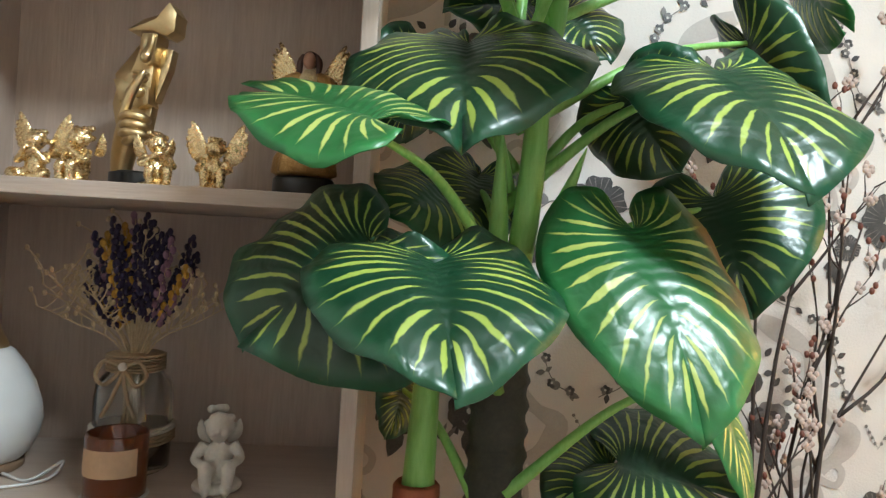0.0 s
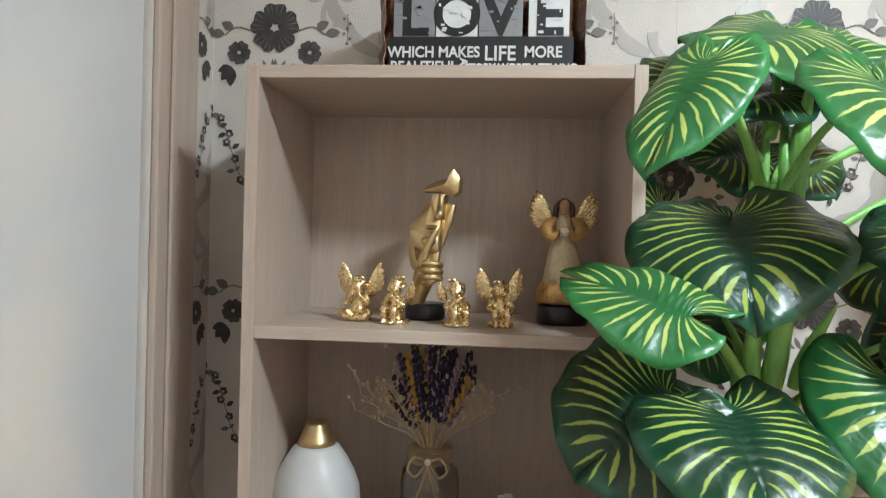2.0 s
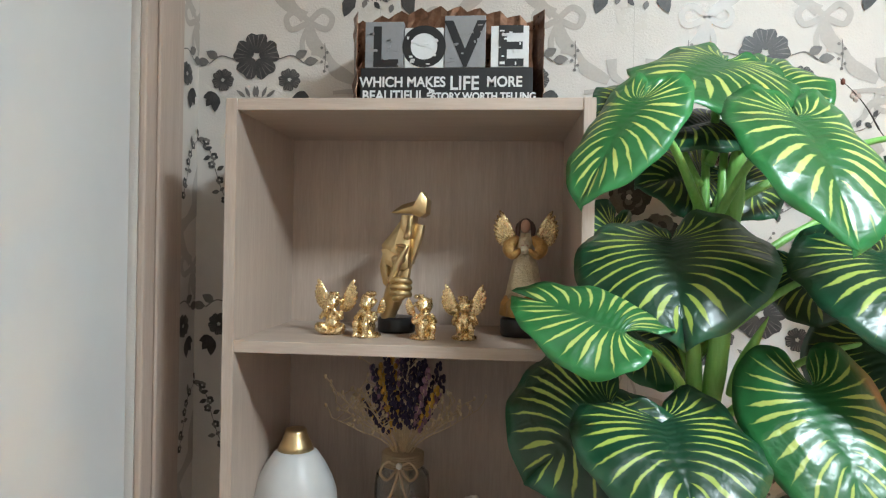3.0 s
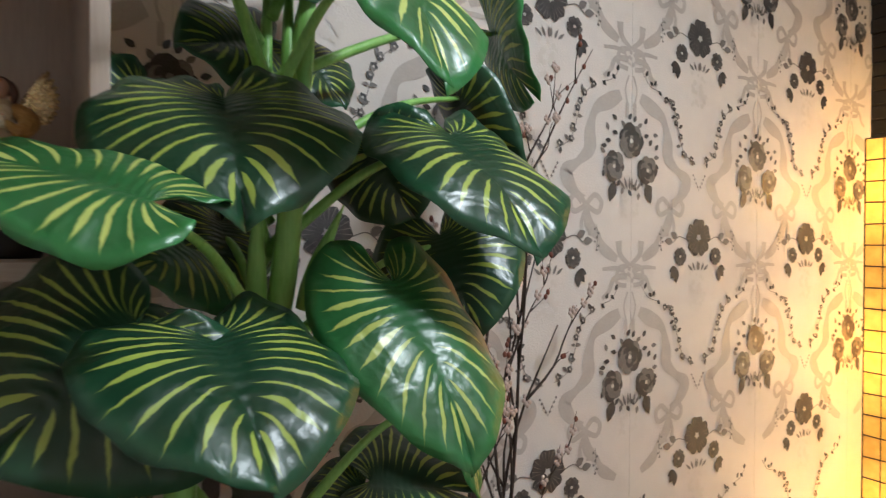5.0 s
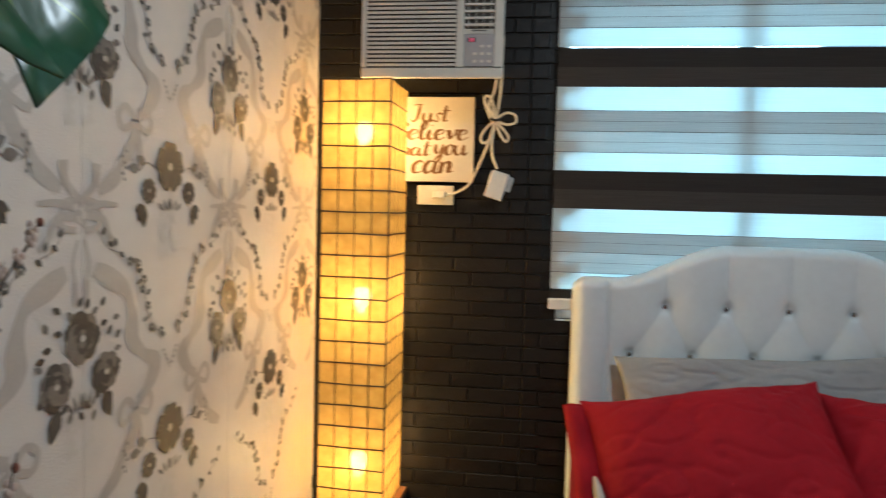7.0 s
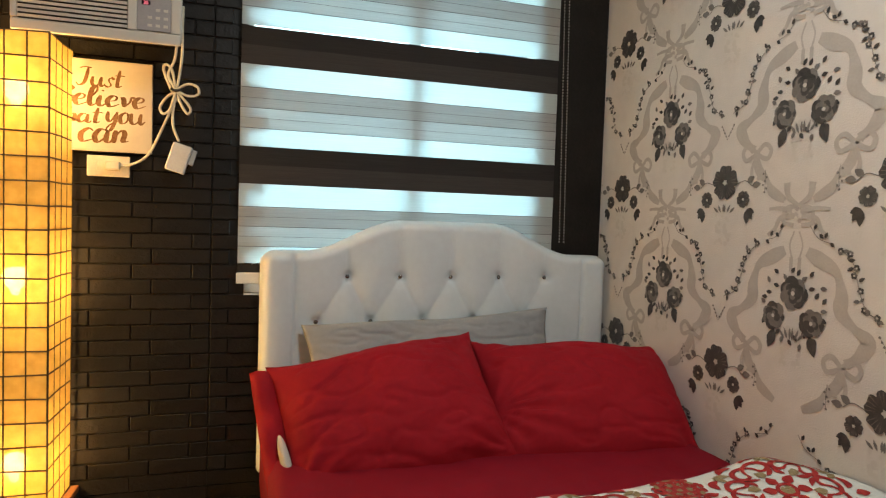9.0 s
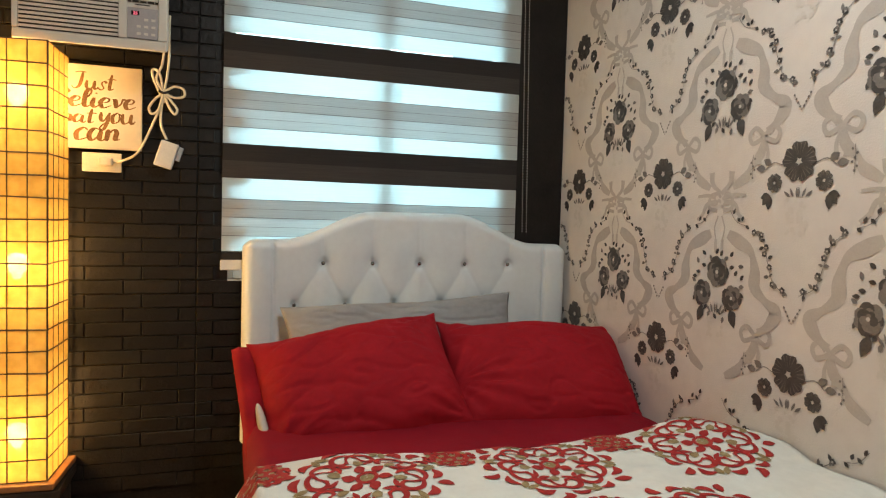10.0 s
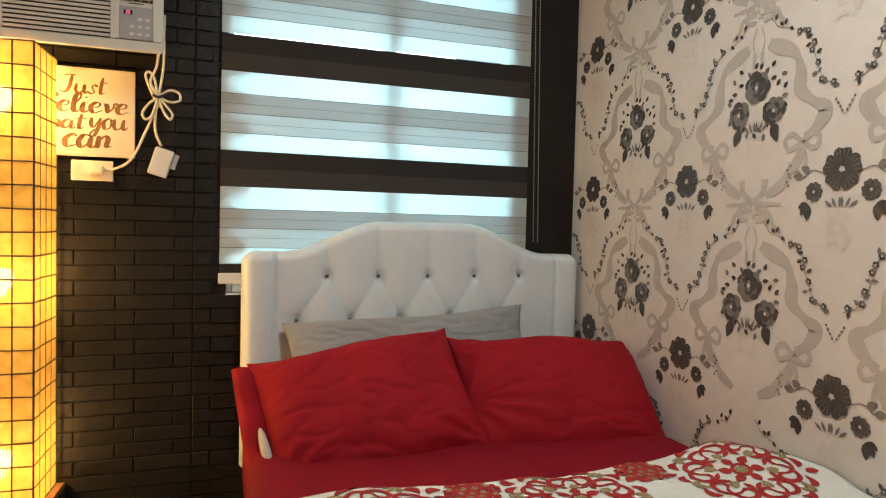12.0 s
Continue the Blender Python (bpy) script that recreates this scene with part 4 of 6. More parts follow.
# ---- shell-pane lamp ----
WIRE = plain("dark_wire", (0.03, 0.018, 0.008), 0.6)
SHELL = bpy.data.materials.new("capiz_shell")
SHELL.use_nodes = True
st = SHELL.node_tree
b = st.nodes["Principled BSDF"]
b.inputs["Roughness"].default_value = 0.32
noise_s, ramp_s, info_s = st.nodes.new("ShaderNodeTexNoise"), st.nodes.new("ShaderNodeValToRGB"), st.nodes.new("ShaderNodeObjectInfo")
tc = st.nodes.new("ShaderNodeTexCoord")
noise_s.noise_dimensions = "4D"
noise_s.inputs["Scale"].default_value, noise_s.inputs["Detail"].default_value = 28, 4
st.links.new(tc.outputs["Object"], noise_s.inputs["Vector"])
mulr = st.nodes.new("ShaderNodeMath")
mulr.operation = "MULTIPLY"
mulr.inputs[1].default_value = 40
st.links.new(info_s.outputs["Random"], mulr.inputs[0])
st.links.new(mulr.outputs[0], noise_s.inputs["W"])
ramp_s.color_ramp.elements[0].position, ramp_s.color_ramp.elements[1].position = 0.30, 0.70
ramp_s.color_ramp.elements[0].color, ramp_s.color_ramp.elements[1].color = (0.45, 0.32, 0.085, 1), (0.62, 0.46, 0.15, 1)
st.links.new(noise_s.outputs[0], ramp_s.inputs[0])
st.links.new(ramp_s.outputs[0], b.inputs["Base Color"])
tr_s, ms_s = st.nodes.new("ShaderNodeBsdfTranslucent"), st.nodes.new("ShaderNodeMixShader")
st.links.new(ramp_s.outputs[0], tr_s.inputs[0])
ms_s.inputs[0].default_value = 0.46
st.links.new(b.outputs[0], ms_s.inputs[1])
st.links.new(tr_s.outputs[0], ms_s.inputs[2])
tp_s, mt_s = st.nodes.new("ShaderNodeBsdfTransparent"), st.nodes.new("ShaderNodeMixShader")
mt_s.inputs[0].default_value = 0.15
st.links.new(ms_s.outputs[0], mt_s.inputs[1])
st.links.new(tp_s.outputs[0], mt_s.inputs[2])
st.links.new(mt_s.outputs[0], st.nodes["Material Output"].inputs[0])
WOODB = material("lamp_base_wood", (0.20, 0.085, 0.030), 0.4, color2=(0.34, 0.16, 0.06), scale=6, stretch=(1, 6, 6), bump=0.15)
shell_lamp = thing("floor_lamp", "tall square lamp of glowing shell panes on wood", "lamp", pose(1.775, 1.113, 0.281, 0, 0, -3.0))
LW, LR, LC = 0.215, 20, 4
LH, CW = 1.334 / LR, LW / LC
sx = bmesh.new()
box(-0.0008, 0.0008, -CW / 2 + 0.0008, CW / 2 - 0.0008, -LH / 2 + 0.0008, LH / 2 - 0.0008, sx)
sm = bpy.data.meshes.new("shell_pane")
sx.to_mesh(sm)
sx.free()
sm.materials.append(SHELL)
for face, (m, cols) in enumerate(((pose(0, 0, 0), 1), (pose(0, -LW, 0, 0, 0, 90), 1), (pose(LW, 0, 0), 0), (pose(0, 0, 0, 0, 0, 90), 0))):
    for i in range(LC):
        for k in range(LR):
            off = pose(0, -(i + 0.5) * CW, (k + 0.5) * LH) if face % 2 == 0 else pose(0, -(i + 0.5) * CW, (k + 0.5) * LH)
            ob = new("shell_pane", sm)
            ob.parent = shell_lamp
            ob.matrix_basis = m @ off @ pose(0, 0, 0, 0, 0, 0)
            ob.visible_shadow = False
for k in range(LR + 1):
    z, wj = k * LH, 0.0011 * math.sin(k * 2.3)
    bm = bmesh.new()
    for a, c in (((0, 0), (0, -LW)), ((0, -LW), (LW, -LW)), ((LW, -LW), (LW, 0)), ((LW, 0), (0, 0))):
        tube([(a[0], a[1], z + wj), ((a[0] + c[0]) / 2, (a[1] + c[1]) / 2, z - wj), (c[0], c[1], z + wj)], 0.0025, 6, bm)
    part("wire_ring", bm, WIRE, shell_lamp)
for i in range(LC):
    for x, y in ((0, -i * CW), (i * CW, -LW), (LW, -LW + i * CW), (LW - i * CW, 0)):
        part("upright_wire", tube([(x, y, 0), (x + 0.0006, y, LR * LH / 2), (x, y, LR * LH)], 0.0028 if i == 0 else 0.0021, 6), WIRE, shell_lamp)
bm = box(-0.025, LW + 0.012, -LW - 0.025, 0.025, -0.022, -0.002)
part("base_board", bm, WOODB, shell_lamp, "stained wooden base board", bevel=0.004)
part("lamp_top", box(0.004, LW - 0.004, -LW + 0.004, -0.004, LR * LH - 0.004, LR * LH - 0.002), SHELL, shell_lamp).visible_shadow = False
BULB = bpy.data.materials.new("bulb_glow")
BULB.use_nodes = True
eb = BULB.node_tree.nodes["Principled BSDF"]
eb.inputs["Emission Color"].default_value, eb.inputs["Emission Strength"].default_value = (1.0, 0.72, 0.32, 1), 130.0
for bz in BULB_Z:
    bulb = part("bulb", lathe([(0.010, -0.045), (0.012, -0.03), (0.026, -0.016), (0.034, 0.006), (0.027, 0.026), (0.010, 0.036)], 14, m=pose(0.081, -0.109, bz - 0.281)), BULB, shell_lamp, smooth=True)
    bulb.visible_shadow = False
stool = thing("stool", "low dark wooden stool under the lamp", "stool", pose(1.86, 1.0, 0))
STOOLM = material("dark_stool_wood", (0.02, 0.014, 0.01), 0.5, vary=0.3, scale=5, stretch=(1, 5, 5), bump=0.15)
part("seat", box(-0.12, 0.125, -0.14, 0.16, 0.224, 0.256), STOOLM, stool, bevel=0.004)
for x in (-0.09, 0.095):
    for y in (-0.11, 0.13):
        part("leg", box(x - 0.016, x + 0.016, y - 0.016, y + 0.016, 0, 0.223), STOOLM, stool, bevel=0.002)

# ---- window air conditioner ----
ACD = plain("ac_dark_gap", (0.05, 0.04, 0.03), 0.6)
ACP = plain("ac_grey_panel", (0.42, 0.40, 0.40), 0.35)
ac = thing("air_conditioner", "cream plastic window air conditioner with louvred grille", "air conditioner", pose(1.79, 0.570, 1.620))
part("housing", box(0.012, 0.040, 0, 0.432, 0.008, 0.365), ACW, ac, bevel=0.010)
part("sleeve", box(0.0402, 0.205, 0.022, 0.410, 0.045, 0.345), plain("ac_sleeve_steel", (0.16, 0.14, 0.12), 0.5), ac, bevel=0.003)
part("front_frame", box(0, 0.0118, 0.002, 0.430, 0.002, 0.034), ACW, ac, bevel=0.005)
part("front_frame", box(0, 0.0118, 0.002, 0.430, 0.335, 0.363), ACW, ac, bevel=0.005)
part("front_frame", box(0, 0.0118, 0.002, 0.028, 0.0345, 0.3345), ACW, ac, bevel=0.003)
part("front_frame", box(0, 0.0118, 0.118, 0.142, 0.0345, 0.3345), ACW, ac, bevel=0.003)
part("front_frame", box(0, 0.0118, 0.414, 0.430, 0.0345, 0.3345), ACW, ac, bevel=0.003)
part("grille_recess", box(0.0100, 0.0119, 0.1425, 0.4135, 0.035, 0.334), ACD, ac)
for k in range(23):
    z = 0.0385 + k * 0.0129
    bm = box(-0.0005, 0.0095, 0.143, 0.413, z, z + 0.0078)
    bmesh.ops.rotate(bm, verts=bm.verts, cent=(0.004, 0.28, z + 0.004), matrix=Matrix.Rotation(radians(-14), 3, "Y"))
    part("louvre", bm, ACW, ac)
panel = part("control_panel", box(0.0015, 0.0117, 0.0285, 0.1175, 0.037, 0.132), ACP, ac, "grey control panel with a red display", bevel=0.002)
RED7 = bpy.data.materials.new("red_display")
RED7.use_nodes = True
e7 = RED7.node_tree.nodes["Principled BSDF"]
e7.inputs["Emission Color"].default_value, e7.inputs["Emission Strength"].default_value = (1.0, 0.03, 0.12, 1), 3.0
part("display", box(0.0007, 0.0014, 0.083, 0.106, 0.108, 0.121), plain("display_glass", (0.02, 0.01, 0.015), 0.2), panel)


WESTWARD = rot(90, 0, -90)
lettering("25", 0.0135, RED7, Matrix.Translation((0.0004, 0.0945, 0.1100)) @ WESTWARD, panel, "digits")
for i in range(3):
    for k in range(3):
        if i == 2 and k == 2:
            continue
        part("button", box(0.0004, 0.0014, 0.036 + i * 0.021, 0.048 + i * 0.021, 0.048 + k * 0.022, 0.056 + k * 0.022), ACW, panel, bevel=0.0006)
part("badge", box(0.0008, 0.0014, 0.052, 0.096, 0.1395, 0.1425), ACD, ac)
part("vent_recess", box(0.0095, 0.0118, 0.0285, 0.1175, 0.150, 0.334), ACD, ac)
for k in range(9):
    z = 0.156 + k * 0.0198
    part("vent_slat", box(0.0005, 0.009, 0.030, 0.116, z, z + 0.0065), ACW, ac)
for k in range(4):
    part("vent_fin", box(0.0045, 0.0094, 0.038 + k * 0.022, 0.0405 + k * 0.022, 0.150, 0.334), ACW, ac)

# ---- wall plaque, socket, cord ----
PLAQ = material("plaque_board", (0.62, 0.53, 0.38), 0.6, vary=0.04, scale=6)
BRONZE = material("bronze_lettering", (0.16, 0.075, 0.028), 0.35, color2=(0.34, 0.18, 0.075), scale=30, metal=0.3)
FX = EX - 0.0145
plaque = thing("wall_plaque", "cream square plaque with bronze brush lettering", "wall sign", pose(FX, 0.664, 1.321))
part("board", box(-0.016, 0, 0, 0.288, 0, 0.276), PLAQ, plaque, bevel=0.0015)
# brush letters: pen lines on an x-height of 1, and how far each letter advances
PEN = {
    "J": ([[(0.0, 1.72), (0.35, 1.86), (0.80, 1.80)], [(0.56, 1.80), (0.52, 1.0), (0.40, 0.25), (0.08, 0.0), (-0.14, 0.28)]], 0.95),
    "u": ([[(0.0, 0.95), (-0.02, 0.35), (0.18, 0.0), (0.46, 0.25), (0.58, 0.95)], [(0.58, 0.95), (0.56, 0.3), (0.70, 0.0), (0.90, 0.3)]], 0.92),
    "s": ([[(-0.05, 0.15), (0.20, 0.0), (0.38, 0.22), (0.22, 0.55), (0.20, 0.80), (0.42, 1.05)], [(0.40, 0.98), (0.55, 0.75)]], 0.58),
    "t": ([[(0.28, 1.75), (0.22, 0.7), (0.26, 0.05), (0.55, 0.20)], [(-0.02, 1.18), (0.30, 1.24), (0.66, 1.20)]], 0.66),
    "B": ([[(0.20, 1.75), (0.16, 0.9), (0.12, 0.0)], [(0.0, 1.55), (0.40, 1.80), (0.75, 1.45), (0.25, 0.95)], [(0.25, 0.95), (0.80, 0.70), (0.65, 0.10), (0.10, 0.02)]], 0.95),
    "e": ([[(0.06, 0.48), (0.40, 0.62), (0.44, 0.92), (0.22, 1.0), (0.02, 0.55), (0.20, 0.0), (0.62, 0.28)]], 0.62),
    "l": ([[(0.0, 0.4), (0.36, 1.35), (0.30, 1.85), (0.12, 1.45), (0.10, 0.4), (0.24, 0.0), (0.48, 0.25)]], 0.50),
    "i": ([[(0.08, 0.98), (0.04, 0.3), (0.20, 0.0), (0.42, 0.28)], [(0.14, 1.36), (0.17, 1.48)]], 0.44),
    "v": ([[(0.0, 0.90), (0.16, 0.85), (0.28, 0.05)], [(0.28, 0.05), (0.52, 0.55), (0.56, 1.0), (0.76, 0.86)]], 0.72),
    "h": ([[(0.16, 1.80), (0.10, 0.9), (0.06, 0.0)], [(0.08, 0.4), (0.32, 0.92), (0.52, 0.75), (0.50, 0.15), (0.74, 0.20)]], 0.76),
    "a": ([[(0.56, 0.88), (0.22, 1.0), (0.0, 0.50), (0.16, 0.0), (0.46, 0.35), (0.58, 0.95)], [(0.58, 0.95), (0.55, 0.2), (0.72, 0.02), (0.86, 0.25)]], 0.86),
    "y": ([[(0.0, 0.98), (0.02, 0.35), (0.24, 0.15), (0.52, 0.92)], [(0.56, 0.98), (0.50, 0.1), (0.30, -0.65), (0.04, -0.55), (0.28, -0.10), (0.70, 0.20)]], 0.76),
    "o": ([[(0.34, 1.0), (0.04, 0.65), (0.14, 0.02), (0.48, 0.20), (0.46, 0.85), (0.26, 0.98)], [(0.44, 0.86), (0.72, 0.75)]], 0.72),
    "c": ([[(0.56, 0.82), (0.34, 1.02), (0.02, 0.62), (0.14, 0.02), (0.66, 0.25)]], 0.66),
    "n": ([[(0.08, 0.98), (0.06, 0.0)], [(0.08, 0.45), (0.34, 0.98), (0.52, 0.75), (0.50, 0.15), (0.76, 0.20)]], 0.78),
}


def brush_word(word, right_edge, left_edge, z, height):
    """One word in brush script on the plaque: heavy downstrokes, thin upstrokes."""
    total = sum(PEN[c][1] for c in word)
    k = (left_edge - right_edge) / total
    at = 0.0
    for n_, c in enumerate(word):
        bm = bmesh.new()
        for q, line in enumerate(PEN[c][0]):
            pts = bend([(at + px + 0.10 * pz, 0, pz) for px, pz in line], 7)
            rows = []
            for i, p in enumerate(pts):
                d = (pts[min(i + 1, len(pts) - 1)] - pts[max(i - 1, 0)]).normalized()
                ends = min(1.0, 0.55 + 3.0 * min(i, len(pts) - 1 - i) / len(pts))
                w = (0.045 + 0.075 * max(0.0, -d.z) + 0.015 * abs(d.z)) * ends
                rows.append([bm.verts.new((-0.0163 - 0.00006 * q, left_edge - (p.x + s_ * d.z * w) * k, z + (p.z - s_ * d.x * w) * height)) for s_ in (-1, 1)])
            for a, b in zip(rows, rows[1:]):
                bm.faces.new((a[0], a[1], b[1], b[0]))
        part("brush_letter", bm, BRONZE, plaque)
        at += PEN[c][1]


for word, y1, y0, z, xh in (("Just", 0.208, 0.083, 0.196, 0.030), ("Believe", 0.272, 0.020, 0.137, 0.033), ("that", 0.268, 0.142, 0.084, 0.027), ("you", 0.128, 0.020, 0.088, 0.035), ("can", 0.202, 0.066, 0.027, 0.040)):
    brush_word(word, y0, y1, z, xh)
IVORY = plain("ivory_plastic", (0.70, 0.62, 0.46), 0.4)
socket = thing("wall_socket", "ivory plastic wall socket plate", "socket", pose(FX, 0.727, 1.245))
part("plate", box(-0.008, 0, 0, 0.120, 0, 0.064), IVORY, socket, bevel=0.003)
part("insert", box(-0.010, -0.0081, 0.028, 0.092, 0.016, 0.048), IVORY, socket, bevel=0.001)
cord = thing("extension_cable", "ivory mains cable tied in a bow on the wall", "cable", pose(0, 0, 0))
bm = box(1.9495, FX - 0.0102, 0.752, 0.792, 1.266, 1.292)
part("plug", bm, IVORY, cord, bevel=0.005)
X0 = FX - 0.012


def wire(pts, r=0.0042, name="cable"):
    return part(name, tube(bend(pts, 8), r, 8), IVORY, cord, smooth=True)


wire([(X0 - 0.004, 0.755, 1.279), (X0 - 0.010, 0.725, 1.283), (X0 - 0.012, 0.675, 1.315), (X0 - 0.010, 0.635, 1.40), (X0 - 0.012, 0.600, 1.50), (X0 - 0.014, 0.605, 1.575), (X0 - 0.014, 0.622, 1.60), (X0 - 0.012, 0.632, 1.585), (X0 - 0.012, 0.612, 1.53), (X0 - 0.012, 0.590, 1.49)])
wire([(X0 - 0.004, 0.585, 1.365), (X0 - 0.010, 0.602, 1.41), (X0 - 0.012, 0.603, 1.46), (X0 - 0.014, 0.594, 1.52), (X0 - 0.014, 0.582, 1.60), (X0 - 0.02, 0.578, 1.66), (X0 - 0.03, 0.578, 1.72), (X0 - 0.03, 0.576, 1.78)])
wire([(X0 - 0.016, 0.594, 1.525), (X0 - 0.018, 0.560, 1.545), (X0 - 0.018, 0.532, 1.538), (X0 - 0.018, 0.530, 1.515), (X0 - 0.018, 0.560, 1.508), (X0 - 0.018, 0.594, 1.522)])
wire([(X0 - 0.016, 0.594, 1.522), (X0 - 0.018, 0.620, 1.50), (X0 - 0.018, 0.640, 1.468), (X0 - 0.018, 0.632, 1.448), (X0 - 0.018, 0.612, 1.462), (X0 - 0.018, 0.596, 1.518)])
wire([(X0 - 0.016, 0.594, 1.522), (X0 - 0.018, 0.580, 1.48), (X0 - 0.018, 0.560, 1.452), (X0 - 0.018, 0.552, 1.47), (X0 - 0.018, 0.575, 1.50), (X0 - 0.018, 0.594, 1.522)])
wire([(X0 - 0.010, 0.592, 1.70), (X0 - 0.014, 0.600, 1.62), (X0 - 0.014, 0.618, 1.57), (X0 - 0.014, 0.600, 1.53)])
part("tie", tube(bend([(X0 - 0.022, 0.610, 1.526), (X0 - 0.026, 0.594, 1.520), (X0 - 0.022, 0.578, 1.526)], 5), 0.004, 8), plain("black_tie", (0.015, 0.015, 0.015), 0.5), cord, smooth=True)
adapter = thing("socket_adapter", "white plastic plug adapter hanging on a cord", "adapter", pose(X0 - 0.002, 0.588, 1.313, 17, 0, 0))
part("body", box(-0.026, 0, -0.034, 0.026, -0.045, 0.045), plain("adapter_white", (0.66, 0.65, 0.62), 0.4), adapter, bevel=0.005)
part("prong_block", box(-0.022, -0.004, -0.050, -0.0345, -0.010, 0.040), plain("adapter_clear", (0.42, 0.43, 0.43), 0.25), adapter, bevel=0.003)

# ---- bed ----
CRYST = plain("crystal_button", (0.30, 0.30, 0.30), 0.15, 0.9)
BC, BW = -0.306, 0.637
bed = thing("bed", "bed with a tufted grey leatherette headboard", "bed", pose(0, 0, 0))
UP = [(0.048 - 0.1835 * k, 0.945) for k in range(5)]
LO = [(0.150 - 0.1850 * k, 0.792) for k in range(5)]


def seg_dist(p, a, b):
    ax, ay, bx, by = *a, *b
    t = max(0, min(1, ((p[0] - ax) * (bx - ax) + (p[1] - ay) * (by - ay)) / ((bx - ax) ** 2 + (by - ay) ** 2)))
    return math.hypot(p[0] - ax - t * (bx - ax), p[1] - ay - t * (by - ay))


def top_line(s):
    """The arched top of the headboard; s from -1 to 1 across."""
    a = abs(s)
    t = max(0.0, min(1.0, (0.78 - a) / 0.52))
    return 1.032 + 0.108 * (t * t * (3 - 2 * t)) - 0.004 * a - 0.030 * max(0.0, (a - 0.93) / 0.07) ** 2.2


def headboard():
    bm, nu, nv = bmesh.new(), 230, 96
    creases = [(u, (u[0], top_line((u[0] - BC) / BW) + 0.02)) for u in UP] + [(a, b) for a, b in zip(LO, UP)] + [(u, l) for u, l in zip(UP, LO[1:])] + [(l, (l[0], 0.62)) for l in LO]
    wing = 0.835
    rows = []
    for i in range(nu + 1):
        s = -1 + 2 * i / nu
        y, zt = BC + s * BW, top_line(s)
        row = []
        for j in range(nv + 1):
            v = j / nv
            z = 0.30 + (zt - 0.30) * v
            x = 1.905
            edge = min((1 - abs(s)) * BW, zt - z)
            if edge < 0.035:
                x += 0.035 - math.sqrt(max(0, 0.035 ** 2 - (0.035 - edge) ** 2))
            if abs(s) > wing:
                x -= 0.010 * math.sqrt(max(0, 1 - ((abs(s) - (1 + wing) / 2) / ((1 - wing) / 2)) ** 2))
            else:
                x += 0.002
                d = min(seg_dist((y, z), a, b) for a, b in creases)
                x += 0.0030 * math.exp(-d / 0.005)
                x -= 0.006 * (1 - math.exp(-d / 0.060))
                q = min(math.hypot(y - b[0], z - b[1]) for b in UP + LO)
                x += 0.014 * math.exp(-(q / 0.014) ** 2) + 0.007 * math.exp(-(q / 0.04) ** 2)
                g = (wing - abs(s)) * BW
                x += 0.010 * math.exp(-g / 0.006)
            row.append(bm.verts.new((x, y, z)))
        rows.append(row)
    for a, b in zip(rows, rows[1:]):
        for j in range(nv):
            bm.faces.new((a[j], a[j + 1], b[j + 1], b[j]))
    back = [[bm.verts.new((1.962, r[0].co.y, r[0].co.z)), bm.verts.new((1.962, r[-1].co.y, r[-1].co.z))] for r in rows]
    for a, b, p, q in zip(rows, rows[1:], back, back[1:]):
        bm.faces.new((a[-1], p[1], q[1], b[-1]))
        bm.faces.new((p[0], q[0], q[1], p[1]))
        bm.faces.new((a[0], b[0], q[0], p[0]))
    for r, p in ((rows[0], back[0]), (rows[-1], back[-1])):
        bm.faces.new([*r, p[1], p[0]])
    bmesh.ops.recalc_face_normals(bm, faces=bm.faces)
    hb = part("headboard", bm, GREY, bed, "pale grey tufted leatherette headboard", smooth=True)
    for y, z in UP + LO:
        part("button", blob((1.917, y, z), (0.004, 0.0075, 0.0075), None, None, 12), CRYST, hb, smooth=True)
    return hb


headboard()
part("headboard_leg", box(1.915, 1.96, -0.90, -0.82, 0, 0.299), GREY, bed)
part("headboard_leg", box(1.915, 1.96, 0.20, 0.28, 0, 0.299), GREY, bed)
part("base", box(-0.10, 1.90, -0.915, 0.295, 0.04, 0.27), GREY, bed, bevel=0.012)
for x in (0.0, 1.75):
    for y in (-0.85, 0.22):
        part("foot", box(x, x + 0.05, y, y + 0.05, 0, 0.039), STOOLM, bed)
GREYM = plain("mattress_ticking", (0.55, 0.53, 0.49), 0.8)
mattress = thing("mattress", "mattress under a crimson fitted sheet", "mattress", pose(0, 0, 0))


def soft_slab(x0, x1, y0, y1, z0, z1, r, nx, ny, wrinkle, seed=0):
    """A padded slab with rounded rims and creases on top."""
    bm = bmesh.new()
    rows = []
    for i in range(nx + 1):
        row = []
        for j in range(ny + 1):
            x, y = x0 + (x1 - x0) * i / nx, y0 + (y1 - y0) * j / ny
            e = min(x - x0, x1 - x, y - y0, y1 - y)
            z = z1 - (r - math.sqrt(max(0, r * r - max(0, r - e) ** 2)) if e < r else 0)
            z += wrinkle * (noise.noise(Vector((x * 5, y * 11, seed))) + 0.5 * noise.noise(Vector((x * 14, y * 23, seed + 3))))
            row.append(bm.verts.new((x, y, z)))
        rows.append(row)
    for a, b in zip(rows, rows[1:]):
        for j in range(ny):
            bm.faces.new((a[j], b[j], b[j + 1], a[j + 1]))
    rim = rows[0] + [r_[-1] for r_ in rows[1:]] + rows[-1][-2::-1] + [r_[0] for r_ in rows[-2:0:-1]]
    low = [bm.verts.new((v.co.x, v.co.y, z0)) for v in rim]
    for k in range(len(rim)):
        q = (k + 1) % len(rim)
        bm.faces.new((rim[k], rim[q], low[q], low[k]))
    bm.faces.new(low)
    bmesh.ops.recalc_face_normals(bm, faces=bm.faces)
    return bm


